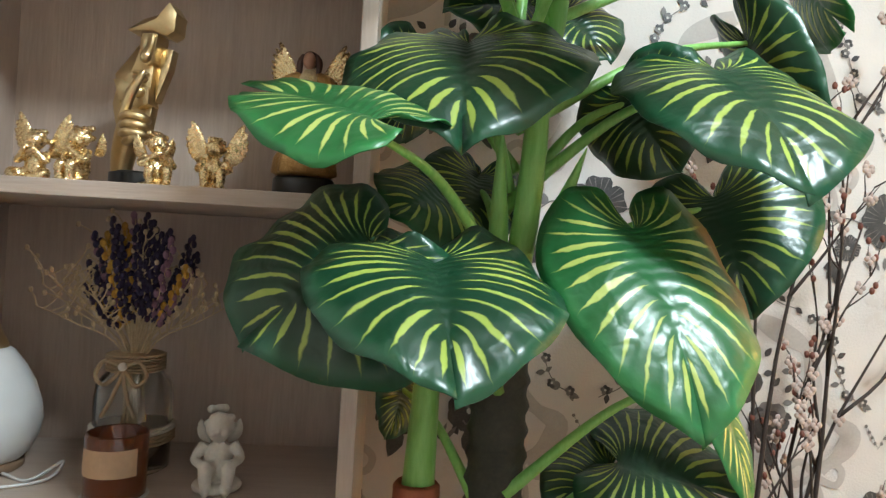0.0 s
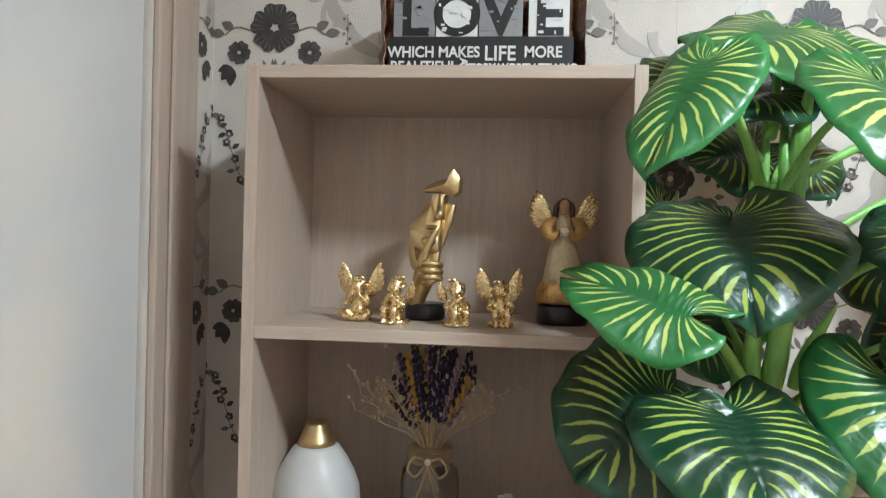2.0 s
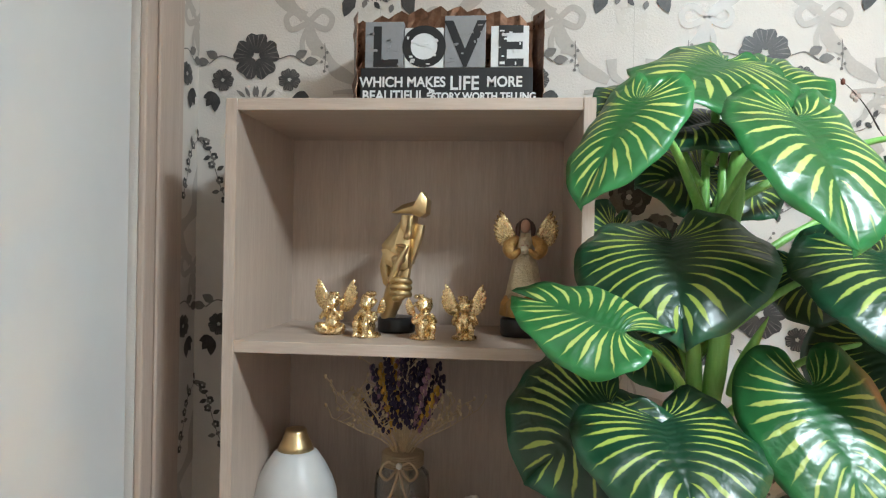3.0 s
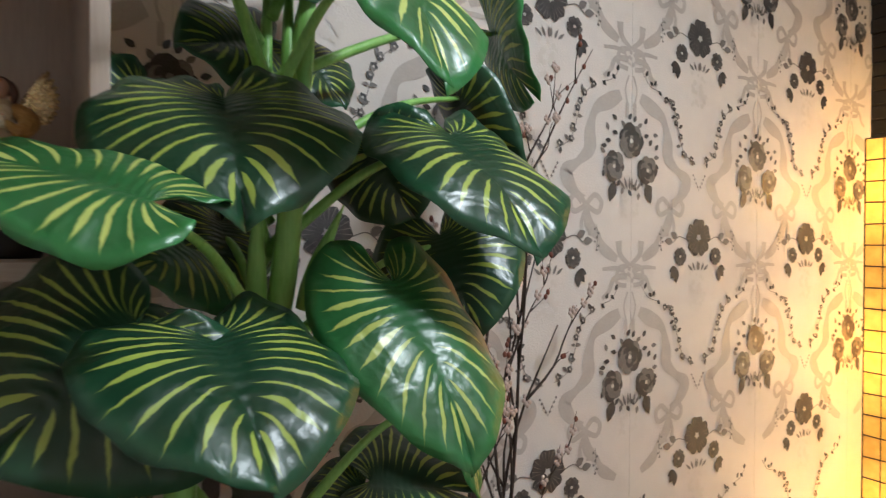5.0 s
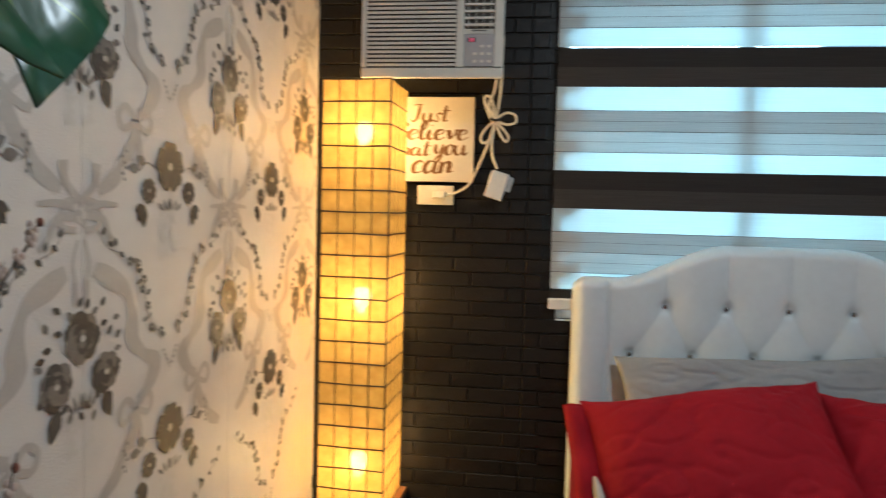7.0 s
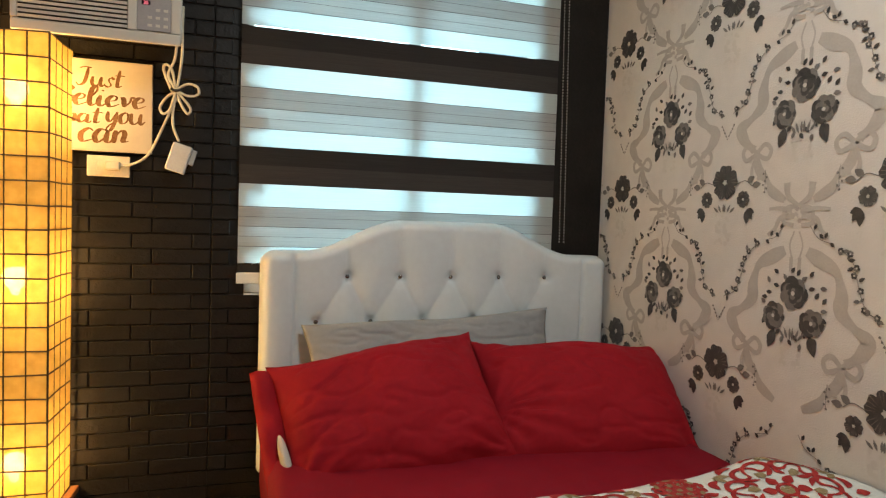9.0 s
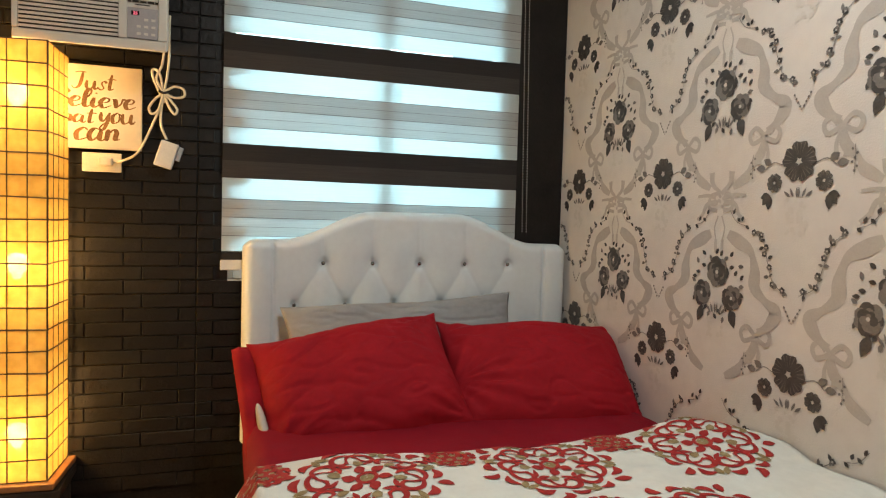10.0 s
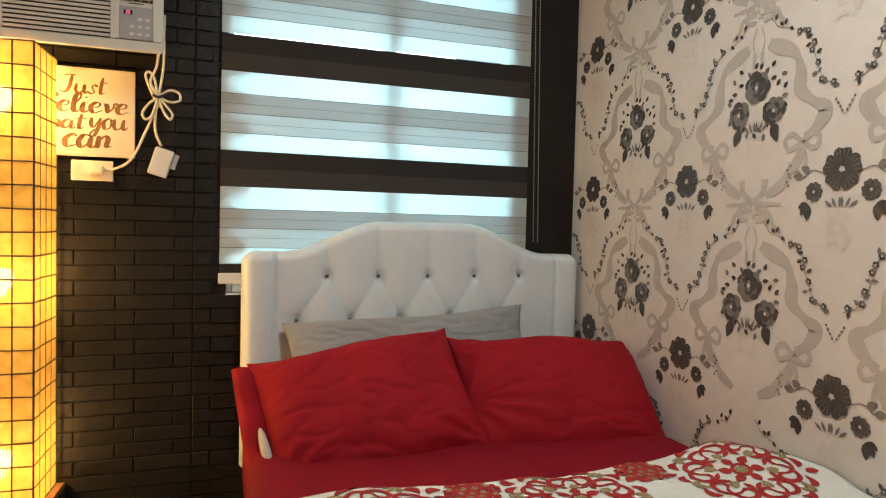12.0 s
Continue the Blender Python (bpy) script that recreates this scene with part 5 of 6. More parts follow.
part("mattress_pad", box(-0.06, 1.87, -0.90, 0.296, 0.274, 0.44), GREYM, mattress, bevel=0.03)
part("fitted_sheet", soft_slab(-0.08, 1.885, -0.93, 0.322, 0.272, 0.50, 0.035, 70, 50, 0.004), REDSHEET, mattress, smooth=True)


def cushion(name, label, w, h, thick, m, mat, seed, flange=0.0, wr=0.010, folds=((0.9, -0.9, 11, 0.35), (-0.9, -0.8, 9, 0.30))):
    """A stuffed pillow with drawn corners and creases; lies in its x-y plane."""
    t = thing(name, label, "pillow", m, "pillows on the bed")
    bm, n = bmesh.new(), 72
    sheets = []
    for s in (1, -1):
        rows = []
        for i in range(n + 1):
            row = []
            for j in range(n + 1):
                u, v = -1 + 2 * i / n, -1 + 2 * j / n
                pinch = 1 - 0.07 * (1 - u * u) * abs(v) ** 3
                pinch2 = 1 - 0.06 * (1 - v * v) * abs(u) ** 3
                x, y = w / 2 * u * pinch2, h / 2 * v * pinch
                f = max(0.0, (1 - abs(u) ** 2.6) * (1 - abs(v) ** 2.6)) ** 0.62
                k = noise.noise(Vector((u * 1.7 + seed, v * 1.7, s))) * 0.16
                cr = abs(noise.noise(Vector((u * 2.2 + v * 3.0 + seed, v * 2.0 - u * 2.5, seed))))
                cr2 = abs(noise.noise(Vector((u * 5 - v * 3 + seed, v * 5 + u * 2, seed + 5))))
                z = s * (thick / 2 * f * (1 + k)) - s * f ** 0.5 * (0.45 * wr * max(0, 0.16 - cr) * 4 + 0.25 * wr * max(0, 0.10 - cr2) * 5)
                for cu_, cv_, turn_, reach in folds:
                    r_, a_ = math.hypot(u - cu_, v - cv_), math.atan2(v - cv_, u - cu_)
                    z += s * 0.30 * wr * math.sin(turn_ * a_ + seed + 1.5 * noise.noise(Vector((u * 3, v * 3, seed)))) * math.exp(-((r_ - 0.28) / reach) ** 2) * f ** 0.4
                z += 0.010 * noise.noise(Vector((u * 2 + seed, v * 2, 9))) + (0.012 * math.sin(u * 5 + seed) * abs(v) ** 6)
                row.append((x, y, z))
            rows.append(row)
        sheets.append(rows)
    g = [[[bm.verts.new(p) for p in row] for row in rows] for rows in sheets]
    for s, rows in enumerate(g):
        for a, b in zip(rows, rows[1:]):
            for j in range(n):
                q = (a[j], b[j], b[j + 1], a[j + 1])
                bm.faces.new(q if s == 0 else q[::-1])
    bmesh.ops.remove_doubles(bm, verts=bm.verts, dist=0.0006)
    part("case", bm, mat, t, smooth=True)
    if flange:
        bm = bmesh.new()
        rows = []
        for j in range(25):
            v = -1 + 2 * j / 24
            wav = 0.012 * math.sin(v * 9 + seed)
            rows.append([bm.verts.new((-w / 2 + 0.02, h / 2 * v * 0.93, 0.004 + wav * 0.3)), bm.verts.new((-w / 2 - flange * 0.5, h / 2 * v * 0.97, 0.012 + wav)), bm.verts.new((-w / 2 - flange, h / 2 * v, wav - 0.005))])
        for a, b in zip(rows, rows[1:]):
            for k in range(2):
                bm.faces.new((a[k], a[k + 1], b[k + 1], b[k]))
        ob = part("open_hem", bm, mat, t, smooth=True)
        ob.modifiers.new("thickness", "SOLIDIFY").thickness = 0.003
    return t


def plane_pose(centre, right, upward):
    r, u = Vector(right).normalized(), Vector(upward)
    u = (u - r * u.dot(r)).normalized()
    n = r.cross(u)
    m = Matrix((r, u, n)).transposed().to_4x4()
    m.translation = centre
    return m


GREYC = material("grey_pillowcase", (0.29, 0.29, 0.29), 0.8, vary=0.10, scale=6, bump=0.3, bump_scale=350, sheen=0.1)
cushion("pillow", "grey cotton pillow leaning on the headboard", 0.88, 0.36, 0.13, plane_pose((1.80, -0.245, 0.650), (0.02, -1, 0.045), (0.40, 0.0, 0.95)), GREYC, 3.3, wr=0.034)
left_pillow = cushion("pillow", "red cotton pillow with an open hem, leaning askew", 0.64, 0.45, 0.25, plane_pose((1.525, -0.022, 0.590), (0.02, -1, 0.150), (0.70, 0.10, 0.66)), RED, 1.1, 0.045, wr=0.026, folds=((1.0, -0.9, 13, 0.40), (-0.95, -0.9, 11, 0.34), (0.9, 0.95, 8, 0.3)))
part("pillow_insert", blob((-0.310, -0.080, 0.016), (0.014, 0.080, 0.028), None, rot(0, 0, 4), 20), plain("pillow_ticking_white", (0.52, 0.48, 0.41), 0.85), left_pillow, "white pillow showing through the open hem", smooth=True)
cushion("pillow", "red cotton pillow beside the wallpapered wall", 0.68, 0.46, 0.24, plane_pose((1.510, -0.640, 0.588), (-0.10, -1, -0.020), (0.72, -0.05, 0.66)), RED, 7.7, wr=0.026, folds=((-1.0, -0.2, 15, 0.45), (-1.0, 0.7, 9, 0.3), (0.95, -0.9, 7, 0.3)))

# ---- duvet with red scrollwork ----
DUV = material("white_duvet_cotton", (0.62, 0.61, 0.55), 0.85, color2=(0.70, 0.69, 0.63), scale=6, bump=0.3, bump_scale=320, spec=0.2)
PRINT_RED = material("duvet_red_print", (0.26, 0.012, 0.016), 0.85, color2=(0.40, 0.045, 0.035), scale=60, spec=0.2)
PRINT_TAN = material("duvet_tan_print", (0.20, 0.13, 0.055), 0.85, color2=(0.36, 0.28, 0.15), scale=60, spec=0.2)
duvet = thing("duvet", "white cotton duvet printed with red and tan scrolls", "duvet", pose(0, 0, 0))


def duvet_front(y):
    return 1.015 + 0.010 * math.sin(y * 5.0) - 0.09 * max(0, (-0.86 - y) / 0.09) ** 1.5


def duvet_z(x, y):
    e = duvet_front(y) - x
    z = 0.506 + 0.058 * math.sqrt(max(0, 1 - max(0, 1 - e / 0.058) ** 2))
    z += 0.016 * max(0, 1 - abs(e - 0.16) / 0.16) * (0.5 + 0.5 * math.sin(y * 7 + 1))
    z += 0.014 * noise.noise(Vector((x * 4.5, y * 5.5, 2))) + 0.005 * noise.noise(Vector((x * 15, y * 11, 4)))
    z += 0.026 * math.exp(-((y + 0.82) / 0.12) ** 2) * math.exp(-((e - 0.10) / 0.12) ** 2)
    return max(z, 0.5065) if y < 0.315 else z - 1.9 * (y - 0.315) ** 1.05


def duvet_mesh():
    bm, nx, ny = bmesh.new(), 90, 110
    rows = []
    for j in range(ny + 1):
        y = -0.945 + (0.40 + 0.945) * j / ny
        rows.append([bm.verts.new((x, y, duvet_z(x, y))) for x in [-0.12 + (duvet_front(y) + 0.12) * (1 - (1 - i / nx) ** 1.6) for i in range(nx + 1)]])
    for a, b in zip(rows, rows[1:]):
        for i in range(nx):
            bm.faces.new((a[i], a[i + 1], b[i + 1], b[i]))
    return bm


dv = part("cover", duvet_mesh(), DUV, duvet, smooth=True)
dv.modifiers.new("thickness", "SOLIDIFY").thickness = 0.006


def print_line(bm, pts, w0, w1):
    """A printed brush line that lies on the cloth; it swells from w0 to w1 and back."""
    line = bend([(x, y, 0) for x, y in pts], 5)
    rows = []
    for i, p in enumerate(line):
        d = (line[min(i + 1, len(line) - 1)] - line[max(i - 1, 0)]).normalized()
        w = w0 + (w1 - w0) * math.sin(math.pi * i / (len(line) - 1))
        row = []
        for s in (-1, 1):
            x, y = p.x - s * d.y * w / 2, p.y + s * d.x * w / 2
            if x > duvet_front(y) - 0.004 or not -0.94 < y < 0.39:
                row = None
                break
            row.append(bm.verts.new((x, y, duvet_z(x, y) + 0.0022)))
        rows.append(row)
    for a, b in zip(rows, rows[1:]):
        if a and b:
            bm.faces.new((a[0], b[0], b[1], a[1]))


def medallion(red, tan, cx, cy, r, turn, rnd):
    """Scrolls, pods and leaves round a rosette."""
    def at(d, a):
        return cx + d * math.cos(a), cy + d * math.sin(a)
    for k in range(6):
        a = turn + k * math.pi / 3
        for s in (-1, 1):
            # a C-scroll that curls in on itself
            c = at(r * 0.66, a + s * 0.26)
            print_line(red, [(c[0] + r * (0.30 - 0.026 * q) * math.cos(a + s * (q * 0.62 - 1.9)), c[1] + r * (0.30 - 0.026 * q) * math.sin(a + s * (q * 0.62 - 1.9))) for q in range(11)], 0.004, 0.013)
            print_line(red, [at(r * 0.98, a + s * 0.12), at(r * 1.08, a + s * 0.26), at(r * 1.02, a + s * 0.42)], 0.002, 0.020)
            print_line(tan, [at(r * 0.86, a + s * 0.40), at(r * 0.98, a + s * 0.46), at(r * 1.10, a + s * 0.50)], 0.002, 0.016)
            print_line(red, [at(r * 0.42, a + s * 0.2), at(r * 0.50, a + s * 0.40), at(r * 0.58, a + s * 0.5)], 0.002, 0.012)
        print_line(red, [at(r * 0.16, a), at(r * 0.26, a + 0.10), at(r * 0.38, a)], 0.003, 0.024)
        print_line(tan, [at(r * 0.40, a), at(r * 0.50, a - 0.06), at(r * 0.60, a)], 0.003, 0.022)
        print_line(red, [at(r * 1.05, a), at(r * 1.18, a + 0.05), at(r * 1.30, a + rnd.uniform(-0.1, 0.1))], 0.002, 0.022)
    print_line(red, [at(r * 0.14, turn + q * 0.7) for q in range(10)], 0.008, 0.010)
    print_line(tan, [at(r * 0.06, turn + q * 1.2) for q in range(6)], 0.010, 0.014)


red_bm, tan_bm, prnd = bmesh.new(), bmesh.new(), random.Random(21)
for i in range(3):
    for j in range(4):
        shift = 0.21 * (i % 2)
        medallion(red_bm, tan_bm, 0.825 - 0.34 * i, -0.74 + 0.42 * j + shift, 0.140, prnd.uniform(0, 1), prnd)
        medallion(red_bm, tan_bm, 0.915 - 0.34 * i, -0.53 + 0.42 * j + shift, 0.050, prnd.uniform(0, 1), prnd)
tagged(part("red_scroll_print", red_bm, PRINT_RED, duvet), kind="stuff")
tagged(part("tan_leaf_print", tan_bm, PRINT_TAN, duvet), kind="stuff")

# ---- variegated plant ----
def leaf_material(name, dark, stripe, count, scorch=0.0):
    m = bpy.data.materials.new(name)
    m.use_nodes = True
    t = m.node_tree
    b = t.nodes["Principled BSDF"]

    def math_node(op, a, c=None, clamp=False):
        n = t.nodes.new("ShaderNodeMath")
        n.operation, n.use_clamp = op, clamp
        for i, v in enumerate((a, c)):
            if v is None:
                continue
            if isinstance(v, (int, float)):
                n.inputs[i].default_value = v
            else:
                t.links.new(v, n.inputs[i])
        return n.outputs[0]

    def smooth_step(v, lo, hi):
        n = t.nodes.new("ShaderNodeMapRange")
        n.interpolation_type = "SMOOTHSTEP"
        t.links.new(v, n.inputs[0])
        n.inputs[1].default_value, n.inputs[2].default_value = lo, hi
        return n.outputs[0]

    uv = t.nodes.new("ShaderNodeUVMap")
    sep = t.nodes.new("ShaderNodeSeparateXYZ")
    t.links.new(uv.outputs[0], sep.inputs[0])
    u, v = sep.outputs[0], sep.outputs[1]
    co = t.nodes.new("ShaderNodeTexCoord")
    wob = t.nodes.new("ShaderNodeTexNoise")
    wob.inputs["Scale"].default_value, wob.inputs["Detail"].default_value = 45, 3
    t.links.new(co.outputs["Object"], wob.inputs["Vector"])
    un = math_node("ADD", math_node("MULTIPLY", u, count), math_node("MULTIPLY", math_node("SUBTRACT", wob.outputs[0], 0.5), 0.35))
    cell = math_node("FLOOR", un)
    wn_ = t.nodes.new("ShaderNodeTexWhiteNoise")
    wn_.noise_dimensions = "1D"
    info = t.nodes.new("ShaderNodeObjectInfo")
    t.links.new(math_node("ADD", cell, math_node("MULTIPLY", info.outputs["Random"], 57.0)), wn_.inputs["W"])
    off = math_node("ABSOLUTE", math_node("SUBTRACT", math_node("FRACT", un), 0.5))
    v1 = math_node("SUBTRACT", v, math_node("MULTIPLY", wn_.outputs[0], 0.14))
    rise, fall = smooth_step(v1, 0.02, 0.34), math_node("SUBTRACT", 1.0, smooth_step(math_node("ADD", v1, math_node("MULTIPLY", wn_.outputs[0], 0.26)), 0.74, 1.04))
    width = math_node("MULTIPLY", math_node("MULTIPLY", rise, fall), math_node("ADD", 0.11, math_node("MULTIPLY", wn_.outputs[0], 0.13)))
    mask = math_node("MULTIPLY", math_node("SUBTRACT", width, off), 14.0, True)
    tint = t.nodes.new("ShaderNodeTexNoise")
    tint.inputs["Scale"].default_value, tint.inputs["Detail"].default_value = 11, 4
    t.links.new(co.outputs["Object"], tint.inputs["Vector"])

    def mix(fac, a, c):
        n = t.nodes.new("ShaderNodeMix")
        n.data_type = "RGBA"
        t.links.new(fac, n.inputs[0])
        for i, val in ((6, a), (7, c)):
            if isinstance(val, tuple):
                n.inputs[i].default_value = rgb(val)
            else:
                t.links.new(val, n.inputs[i])
        return n.outputs[2]

    body = mix(tint.outputs[0], tuple(c * 0.6 for c in dark), tuple(c * 1.5 for c in dark))
    rim = mix(smooth_step(v, 0.80, 1.0), body, tuple(c * 1.8 for c in dark))
    line = mix(tint.outputs[0], tuple(c * 0.65 for c in stripe), tuple(min(1, c * 1.2) for c in stripe))
    paint = mix(mask, rim, line)
    if scorch:
        # dry orange patches that eat in from the rim
        burn = t.nodes.new("ShaderNodeTexNoise")
        burn.inputs["Scale"].default_value, burn.inputs["Detail"].default_value = 9, 5
        t.links.new(co.outputs["Object"], burn.inputs["Vector"])
        spot = t.nodes.new("ShaderNodeSeparateXYZ")
        t.links.new(co.outputs["Object"], spot.inputs[0])
        eaten = smooth_step(math_node("ADD", math_node("ADD", burn.outputs[0], math_node("MULTIPLY", v, 0.12)), math_node("MULTIPLY", spot.outputs[0], 2.2)), 0.56, 0.82)
        paint = mix(math_node("MULTIPLY", eaten, scorch), paint, (0.36, 0.15, 0.03))
    t.links.new(paint, b.inputs["Base Color"])
    b.inputs["Roughness"].default_value = 0.35
    b.inputs["Specular IOR Level"].default_value = 0.68
    wave = math_node("SINE", math_node("MULTIPLY", un, 6.2832))
    crumple = t.nodes.new("ShaderNodeTexNoise")
    crumple.inputs["Scale"].default_value, crumple.inputs["Detail"].default_value, crumple.inputs["Distortion"].default_value = 22, 2, 0.8
    t.links.new(co.outputs["Object"], crumple.inputs["Vector"])
    wave = math_node("ADD", math_node("MULTIPLY", wave, 0.4), math_node("ADD", math_node("MULTIPLY", wob.outputs[0], 1.0), math_node("MULTIPLY", crumple.outputs[0], 6.0)))
    bp = t.nodes.new("ShaderNodeBump")
    bp.inputs["Strength"].default_value, bp.inputs["Distance"].default_value = 0.35, 0.002
    t.links.new(wave, bp.inputs["Height"])
    t.links.new(bp.outputs[0], b.inputs["Normal"])
    tr = t.nodes.new("ShaderNodeBsdfTranslucent")
    t.links.new(paint, tr.inputs[0])
    ms = t.nodes.new("ShaderNodeMixShader")
    ms.inputs[0].default_value = 0.10
    t.links.new(b.outputs[0], ms.inputs[1])
    t.links.new(tr.outputs[0], ms.inputs[2])
    t.links.new(ms.outputs[0], t.nodes["Material Output"].inputs[0])
    return m


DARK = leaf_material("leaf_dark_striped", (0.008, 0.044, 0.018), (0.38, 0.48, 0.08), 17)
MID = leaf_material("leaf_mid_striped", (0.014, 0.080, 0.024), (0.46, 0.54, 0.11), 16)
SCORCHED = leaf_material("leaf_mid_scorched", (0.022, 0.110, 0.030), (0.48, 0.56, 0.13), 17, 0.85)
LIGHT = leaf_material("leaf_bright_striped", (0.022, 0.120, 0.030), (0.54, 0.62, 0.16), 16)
STEMG = material("plant_stem_green", (0.17, 0.40, 0.07), 0.38, color2=(0.30, 0.56, 0.15), scale=9, stretch=(3, 3, 0.5), bump=0.15)
TRUNKM = material("trunk_bark", (0.018, 0.020, 0.013), 0.7, color2=(0.055, 0.05, 0.032), scale=25, bump=0.6, bump_scale=60)
HUSK = material("orange_husk", (0.30, 0.085, 0.035), 0.6, vary=0.25, scale=14, bump=0.2)
POTM = material("pot_clay", (0.10, 0.085, 0.075), 0.6, vary=0.15, scale=10, bump=0.2)

plant = thing("potted_plant", "tall artificial plant with glossy green leaves striped yellow", "plant", pose(-0.20, 0.95, 0))
EDGE = bend([(0, 0, 0), (-0.20, 0.14, 0), (-0.30, 0.42, 0), (-0.20, 0.76, 0), (0.06, 0.99, 0), (0.36, 0.97, 0), (0.64, 0.76, 0), (0.87, 0.38, 0), (1.0, 0.0, 0)], 5)


def leaf(name, base, tip, side, w, sag, mat, cup=0.0, stem=None):
    """A heart-shaped leaf: veins run from the midrib to the rim, and its stripes follow them."""
    rnd = random.Random(name)
    base, tip, side = Vector(base), Vector(tip), Vector(side)
    along = tip - base
    ln = along.length
    w *= 1.18
    along.normalize()
    side = (side - along * side.dot(along)).normalized()
    up = along.cross(side)
    rings, n = 9, len(EDGE)
    ph, am = rnd.uniform(0, 6), 0.062 * w
    fold = rnd.uniform(0.22, 0.42)
    bm = bmesh.new()
    uvl = bm.loops.layers.uv.new("UVMap")
    uvs = {}

    def vert(p, v, s):
        e = EDGE[p]
        pn = p / (n - 1)
        s0 = 0.70 * max(0.0, (pn - 0.28) / 0.72) ** 1.6
        xn = s0 + (e.x - s0) * v ** 1.95
        yn = e.y * v
        z = sag * ln * (xn * (1 - xn) * 1.4) if xn > 0 else sag * ln * xn * 1.1
        z += w * (fold * abs(yn) - (0.52 + cup) * yn * yn)
        z += am * math.sin(pn * 14 + ph + 2 * s) * v ** 2.5 + 0.5 * am * math.sin(pn * 41 + 2 * ph) * v ** 4
        q = bm.verts.new(base + along * (xn * ln) + side * (s * yn * w) + up * z)
        uvs[q] = (pn, v)
        return q

    for s in (-1, 1):
        grid = [[vert(p, k / rings, s) for k in range(rings + 1)] for p in range(n)]
        for p in range(n - 1):
            for k in range(rings):
                q = [grid[p][k], grid[p + 1][k], grid[p + 1][k + 1], grid[p][k + 1]]
                f = bm.faces.new(q if s < 0 else q[::-1])
                for lp in f.loops:
                    lp[uvl].uv = uvs[lp.vert]
    bmesh.ops.remove_doubles(bm, verts=bm.verts, dist=0.0004)
    bmesh.ops.recalc_face_normals(bm, faces=bm.faces)
    ob = part("leaf", bm, mat, plant, smooth=True)
    ob.matrix_parent_inverse = plant.matrix_world.inverted()
    md = ob.modifiers.new("thickness", "SOLIDIFY")
    md.thickness = 0.0012
    # leaf stalk
    root = Vector(stem or (-0.205 + rnd.uniform(-0.012, 0.012), 0.90, base.z - 0.16))
    dip = base - up * 0.012 + along * 0.01
    mid = root.lerp(dip, 0.55) + Vector((0, 0, 0.03))
    st = part("leaf_stalk", tube(bend([root, mid, dip], 7), [0.0085 - 0.005 * i / 14 for i in range(15)], 8), STEMG, plant, smooth=True)
    st.matrix_parent_inverse = plant.matrix_world.inverted()
    return ob


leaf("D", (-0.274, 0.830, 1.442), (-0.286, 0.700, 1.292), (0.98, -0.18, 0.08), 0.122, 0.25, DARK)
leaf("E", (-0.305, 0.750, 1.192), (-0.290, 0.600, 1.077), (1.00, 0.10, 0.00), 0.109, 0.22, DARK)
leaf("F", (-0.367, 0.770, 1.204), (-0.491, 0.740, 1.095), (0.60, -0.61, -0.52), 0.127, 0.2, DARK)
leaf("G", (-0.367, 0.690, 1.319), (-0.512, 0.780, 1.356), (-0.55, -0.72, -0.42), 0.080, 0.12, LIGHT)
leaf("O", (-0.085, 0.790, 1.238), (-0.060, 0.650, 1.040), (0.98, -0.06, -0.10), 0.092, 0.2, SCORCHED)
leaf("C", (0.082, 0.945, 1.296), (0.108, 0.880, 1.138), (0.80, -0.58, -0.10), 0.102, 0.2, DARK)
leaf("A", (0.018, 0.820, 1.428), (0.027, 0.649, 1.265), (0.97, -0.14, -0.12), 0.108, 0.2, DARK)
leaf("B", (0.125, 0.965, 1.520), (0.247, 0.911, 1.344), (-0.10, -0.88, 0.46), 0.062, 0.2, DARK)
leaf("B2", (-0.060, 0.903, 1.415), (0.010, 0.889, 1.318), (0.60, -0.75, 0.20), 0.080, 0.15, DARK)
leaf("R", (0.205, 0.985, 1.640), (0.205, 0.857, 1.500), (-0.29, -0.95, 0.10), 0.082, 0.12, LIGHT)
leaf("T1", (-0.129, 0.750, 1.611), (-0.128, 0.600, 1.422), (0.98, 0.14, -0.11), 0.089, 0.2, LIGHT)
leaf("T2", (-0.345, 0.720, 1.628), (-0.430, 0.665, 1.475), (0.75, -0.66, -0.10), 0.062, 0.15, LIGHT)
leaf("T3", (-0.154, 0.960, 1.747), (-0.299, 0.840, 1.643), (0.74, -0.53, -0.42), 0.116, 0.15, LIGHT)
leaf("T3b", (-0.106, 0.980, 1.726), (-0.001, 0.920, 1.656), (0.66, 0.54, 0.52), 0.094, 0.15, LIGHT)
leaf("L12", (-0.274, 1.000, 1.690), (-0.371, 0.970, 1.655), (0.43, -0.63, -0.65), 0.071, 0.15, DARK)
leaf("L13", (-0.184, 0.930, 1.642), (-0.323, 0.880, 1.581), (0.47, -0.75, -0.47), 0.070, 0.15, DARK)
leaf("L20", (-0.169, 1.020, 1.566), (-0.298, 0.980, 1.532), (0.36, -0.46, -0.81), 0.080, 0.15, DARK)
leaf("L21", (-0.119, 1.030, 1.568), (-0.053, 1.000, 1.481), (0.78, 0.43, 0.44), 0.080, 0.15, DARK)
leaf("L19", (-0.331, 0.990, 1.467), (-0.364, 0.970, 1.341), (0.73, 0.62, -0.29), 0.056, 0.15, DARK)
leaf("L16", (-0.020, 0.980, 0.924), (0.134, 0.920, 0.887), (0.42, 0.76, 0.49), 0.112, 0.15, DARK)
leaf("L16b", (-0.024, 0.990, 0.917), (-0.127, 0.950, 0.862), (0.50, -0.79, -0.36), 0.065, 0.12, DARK)
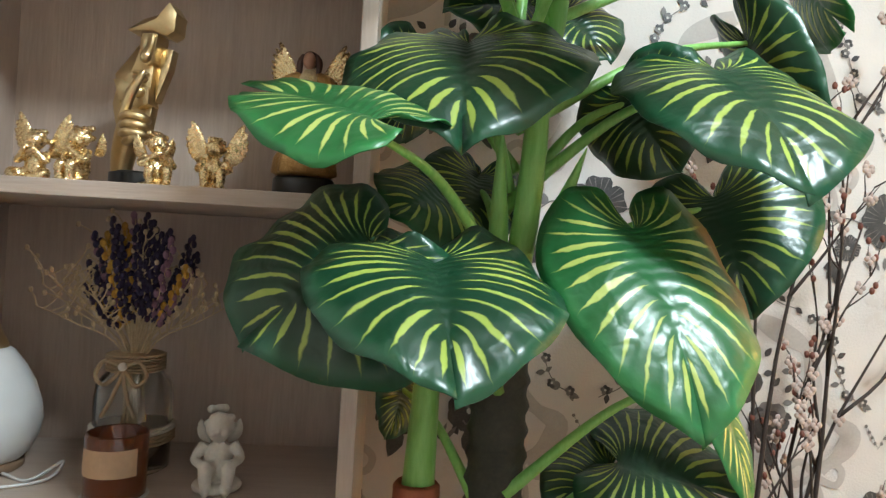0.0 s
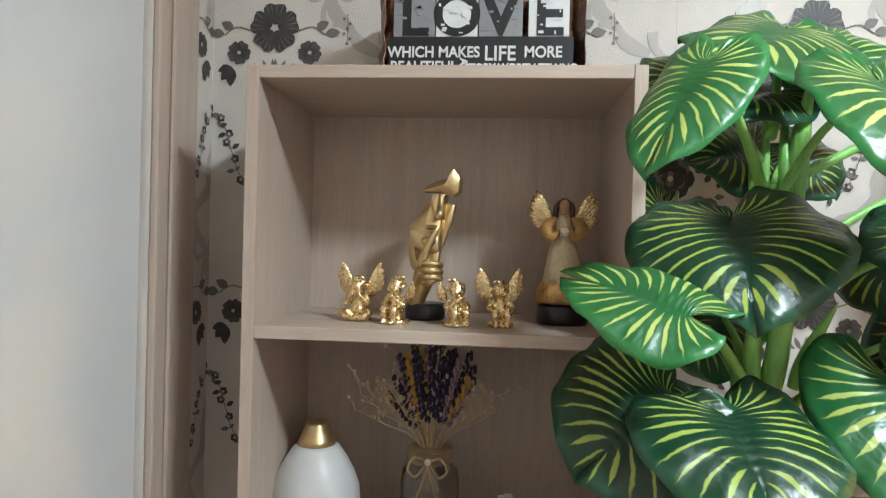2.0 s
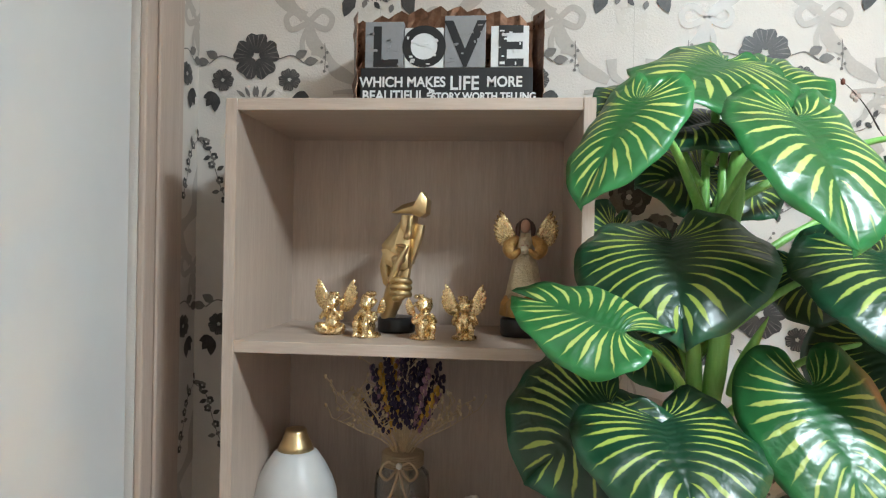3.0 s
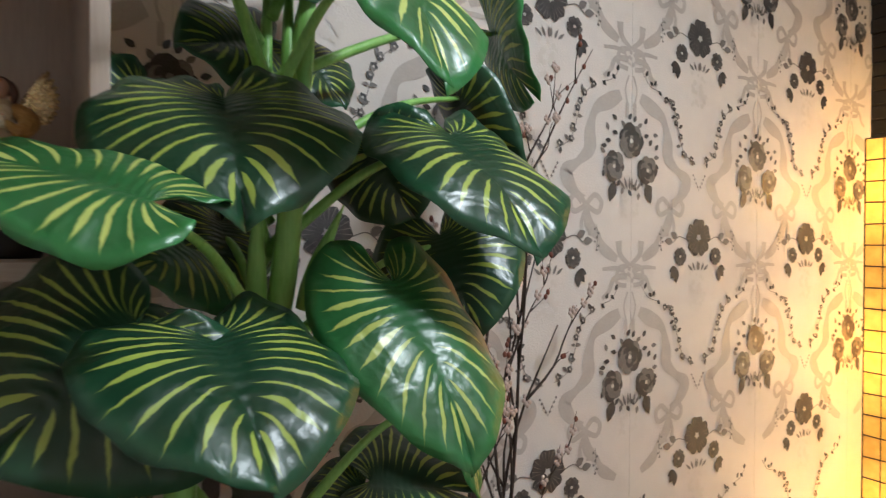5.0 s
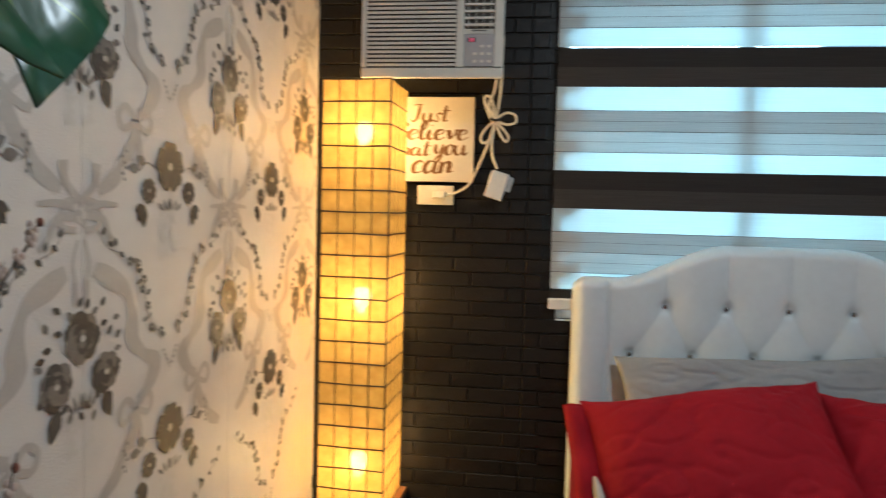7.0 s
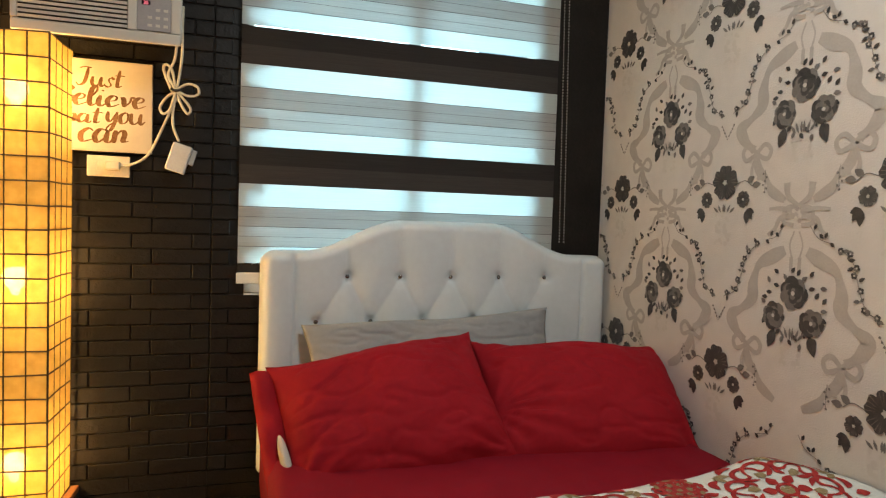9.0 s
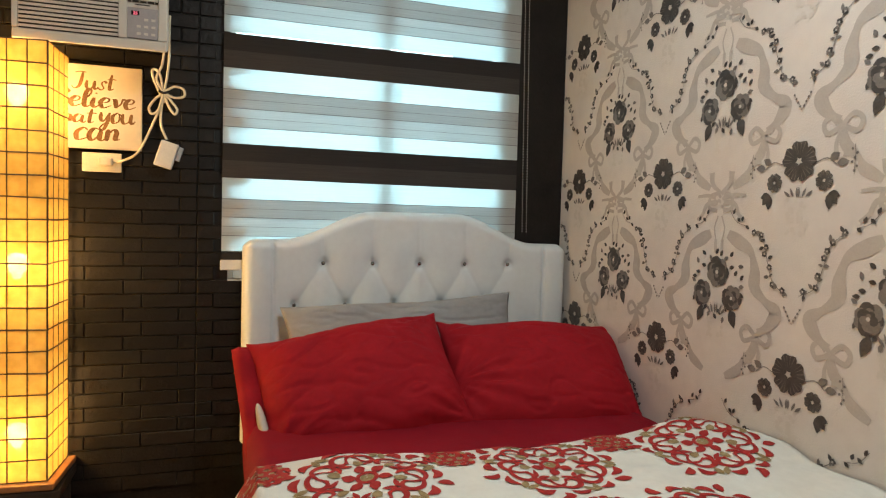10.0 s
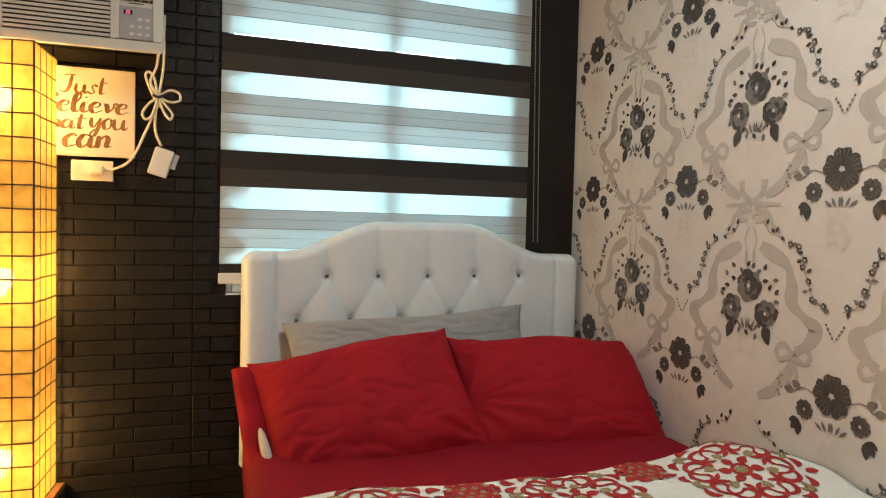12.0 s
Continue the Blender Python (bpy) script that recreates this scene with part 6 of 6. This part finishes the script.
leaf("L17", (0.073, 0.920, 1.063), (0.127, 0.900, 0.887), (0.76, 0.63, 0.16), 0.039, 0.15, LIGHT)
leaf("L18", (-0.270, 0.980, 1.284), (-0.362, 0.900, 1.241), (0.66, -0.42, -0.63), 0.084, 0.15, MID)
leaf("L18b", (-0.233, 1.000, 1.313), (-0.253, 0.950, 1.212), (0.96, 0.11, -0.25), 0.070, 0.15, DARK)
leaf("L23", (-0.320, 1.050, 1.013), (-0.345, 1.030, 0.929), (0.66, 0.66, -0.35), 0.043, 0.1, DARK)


def under_plant(name, bm, mat, label="", bevel=0.0):
    ob = part(name, bm, mat, plant, label, smooth=True)
    ob.matrix_parent_inverse = plant.matrix_world.inverted()
    return ob


# ringed trunk, fresh stem, cut stalk in its husk, pot
prof = []
for i in range(84):
    z = 0.20 + i * 0.0108
    prof.append((0.040 - 0.004 * i / 75 + (0.0045 if i % 3 == 0 else 0.0), z))
under_plant("trunk", lathe(prof, 16, m=pose(-0.20, 0.95, 0, 1.0, 0, 0)), TRUNKM, "dark ringed bark-like trunk")
under_plant("stem", tube(bend([(-0.20, 0.945, 0.99), (-0.197, 0.92, 1.12), (-0.187, 0.885, 1.24), (-0.180, 0.875, 1.38), (-0.176, 0.90, 1.52), (-0.165, 0.93, 1.62)], 6), [0.70 * r for r in (0.030, 0.029, 0.028, 0.027, 0.027, 0.026, 0.026, 0.026, 0.025, 0.025, 0.024, 0.024, 0.024, 0.023, 0.023, 0.022, 0.022, 0.021, 0.020, 0.019, 0.018, 0.017, 0.016, 0.014, 0.013, 0.012, 0.011, 0.010, 0.009, 0.008, 0.004)], 12), STEMG)
for a, b, r in (((-0.215, 0.90, 1.17), (-0.225, 0.86, 1.36), 0.013), ((-0.165, 0.88, 1.20), (-0.13, 0.83, 1.33), 0.012), ((-0.19, 0.90, 1.42), (-0.235, 0.86, 1.55), 0.012), ((-0.165, 0.90, 1.45), (-0.145, 0.88, 1.68), 0.016), ((-0.225, 0.90, 1.15), (-0.26, 0.84, 1.25), 0.012)):
    mid = (Vector(a) + Vector(b)) / 2 + Vector((0, 0.008, 0))
    under_plant("leaf_sheath", tube(bend([a, mid, b], 5), [r * k for k in (0.7, 0.9, 1.0, 1.0, 0.95, 0.85, 0.7, 0.55, 0.4, 0.25, 0.05)], 10), STEMG)
under_plant("stalk", tube(bend([(-0.30, 0.95, 0.80), (-0.298, 0.95, 0.9), (-0.294, 0.95, 1.02), (-0.292, 0.93, 1.12)], 4), [0.022, 0.022, 0.023, 0.023, 0.022, 0.021, 0.020, 0.019, 0.018, 0.016, 0.014, 0.012, 0.008], 12), STEMG)
under_plant("husk", lathe([(0.020, 0.30), (0.030, 0.5), (0.032, 0.80), (0.031, 0.895), (0.026, 0.90), (0.025, 0.80)], 14, m=pose(-0.300, 0.95, 0)), HUSK, "orange-brown stalk husk")
under_plant("pot", lathe([(0.12, 0.0), (0.125, 0.01), (0.155, 0.26), (0.165, 0.265), (0.165, 0.29), (0.150, 0.29), (0.145, 0.25)], 28, m=pose(-0.24, 0.96, 0)), POTM, "dark round pot")

# ---- dry twigs with blossoms in a floor vase ----
TWIGM = material("twig_bark", (0.035, 0.022, 0.016), 0.7, vary=0.3, scale=30, bump=0.4)
BLOSSOM = material("blossom_cloth", (0.42, 0.32, 0.27), 0.7, vary=0.15, scale=40)
BUD = material("bud_brown", (0.16, 0.05, 0.03), 0.6, vary=0.3, scale=40)
vase = thing("floor_vase", "tall dark floor vase holding dry twigs", "vase", pose(0.24, 1.06, 0))
part("body", lathe([(0.06, 0), (0.075, 0.02), (0.09, 0.2), (0.06, 0.42), (0.05, 0.5), (0.056, 0.52), (0.048, 0.52), (0.042, 0.48)], 24), POTM, vase, smooth=True)
twigs = thing("twig_bunch", "dry brown twigs with small pale blossoms in a vase", "twigs", pose(0.24, 1.06, 0.30))
trnd = random.Random(11)


def twig(a, b, r, depth):
    a, b = Vector(a), Vector(b)
    j = lambda k: Vector((trnd.uniform(-k, k), trnd.uniform(-k, k) * 0.4, trnd.uniform(-k, k)))
    l = (b - a).length
    pts = bend([a, a.lerp(b, 0.33) + j(l * 0.05), a.lerp(b, 0.66) + j(l * 0.06), b], 3)
    part("twig", tube(pts, [r * (1 - 0.75 * i / (len(pts) - 1)) for i in range(len(pts))], 6), TWIGM, twigs, smooth=True)
    if depth:
        for k in range(4 if depth == 2 else 3):
            s = pts[trnd.randrange(3, len(pts))]
            d = ((b - a).normalized() + Vector((trnd.uniform(-1, 1), trnd.uniform(-0.25, 0.15), trnd.uniform(-0.1, 0.7)))).normalized()
            twig(s, s + d * l * trnd.uniform(0.18, 0.36), r * 0.5, depth - 1)
    for k in range(2):
        s = pts[trnd.randrange(len(pts) // 2, len(pts))] + j(0.004)
        bm = bmesh.new()
        if trnd.random() < 0.5:
            for q in range(4):
                blob(s + Vector((0.006 * math.cos(q * 1.6), 0.003 * math.sin(q * 2), 0.006 * math.sin(q * 1.6))), (0.0055, 0.003, 0.005), bm, rot(0, q * 90, 20), 8)
            part("blossom", bm, BLOSSOM, twigs, smooth=True)
        else:
            part("bud", blob(s, (0.004, 0.004, 0.006), bm, None, 8), BUD, twigs, smooth=True)


for a, b in (((0.0, 0.0, 0.05), (-0.035, -0.01, 0.98)), ((0.0, 0.01, 0.05), (0.06, -0.015, 1.05)), ((0.005, 0, 0.05), (0.14, 0.0, 0.98)), ((0.01, 0, 0.05), (0.10, 0.03, 1.08)), ((0, 0, 0.05), (0.20, 0.01, 0.82))):
    twig(a, b, 0.0062, 2)
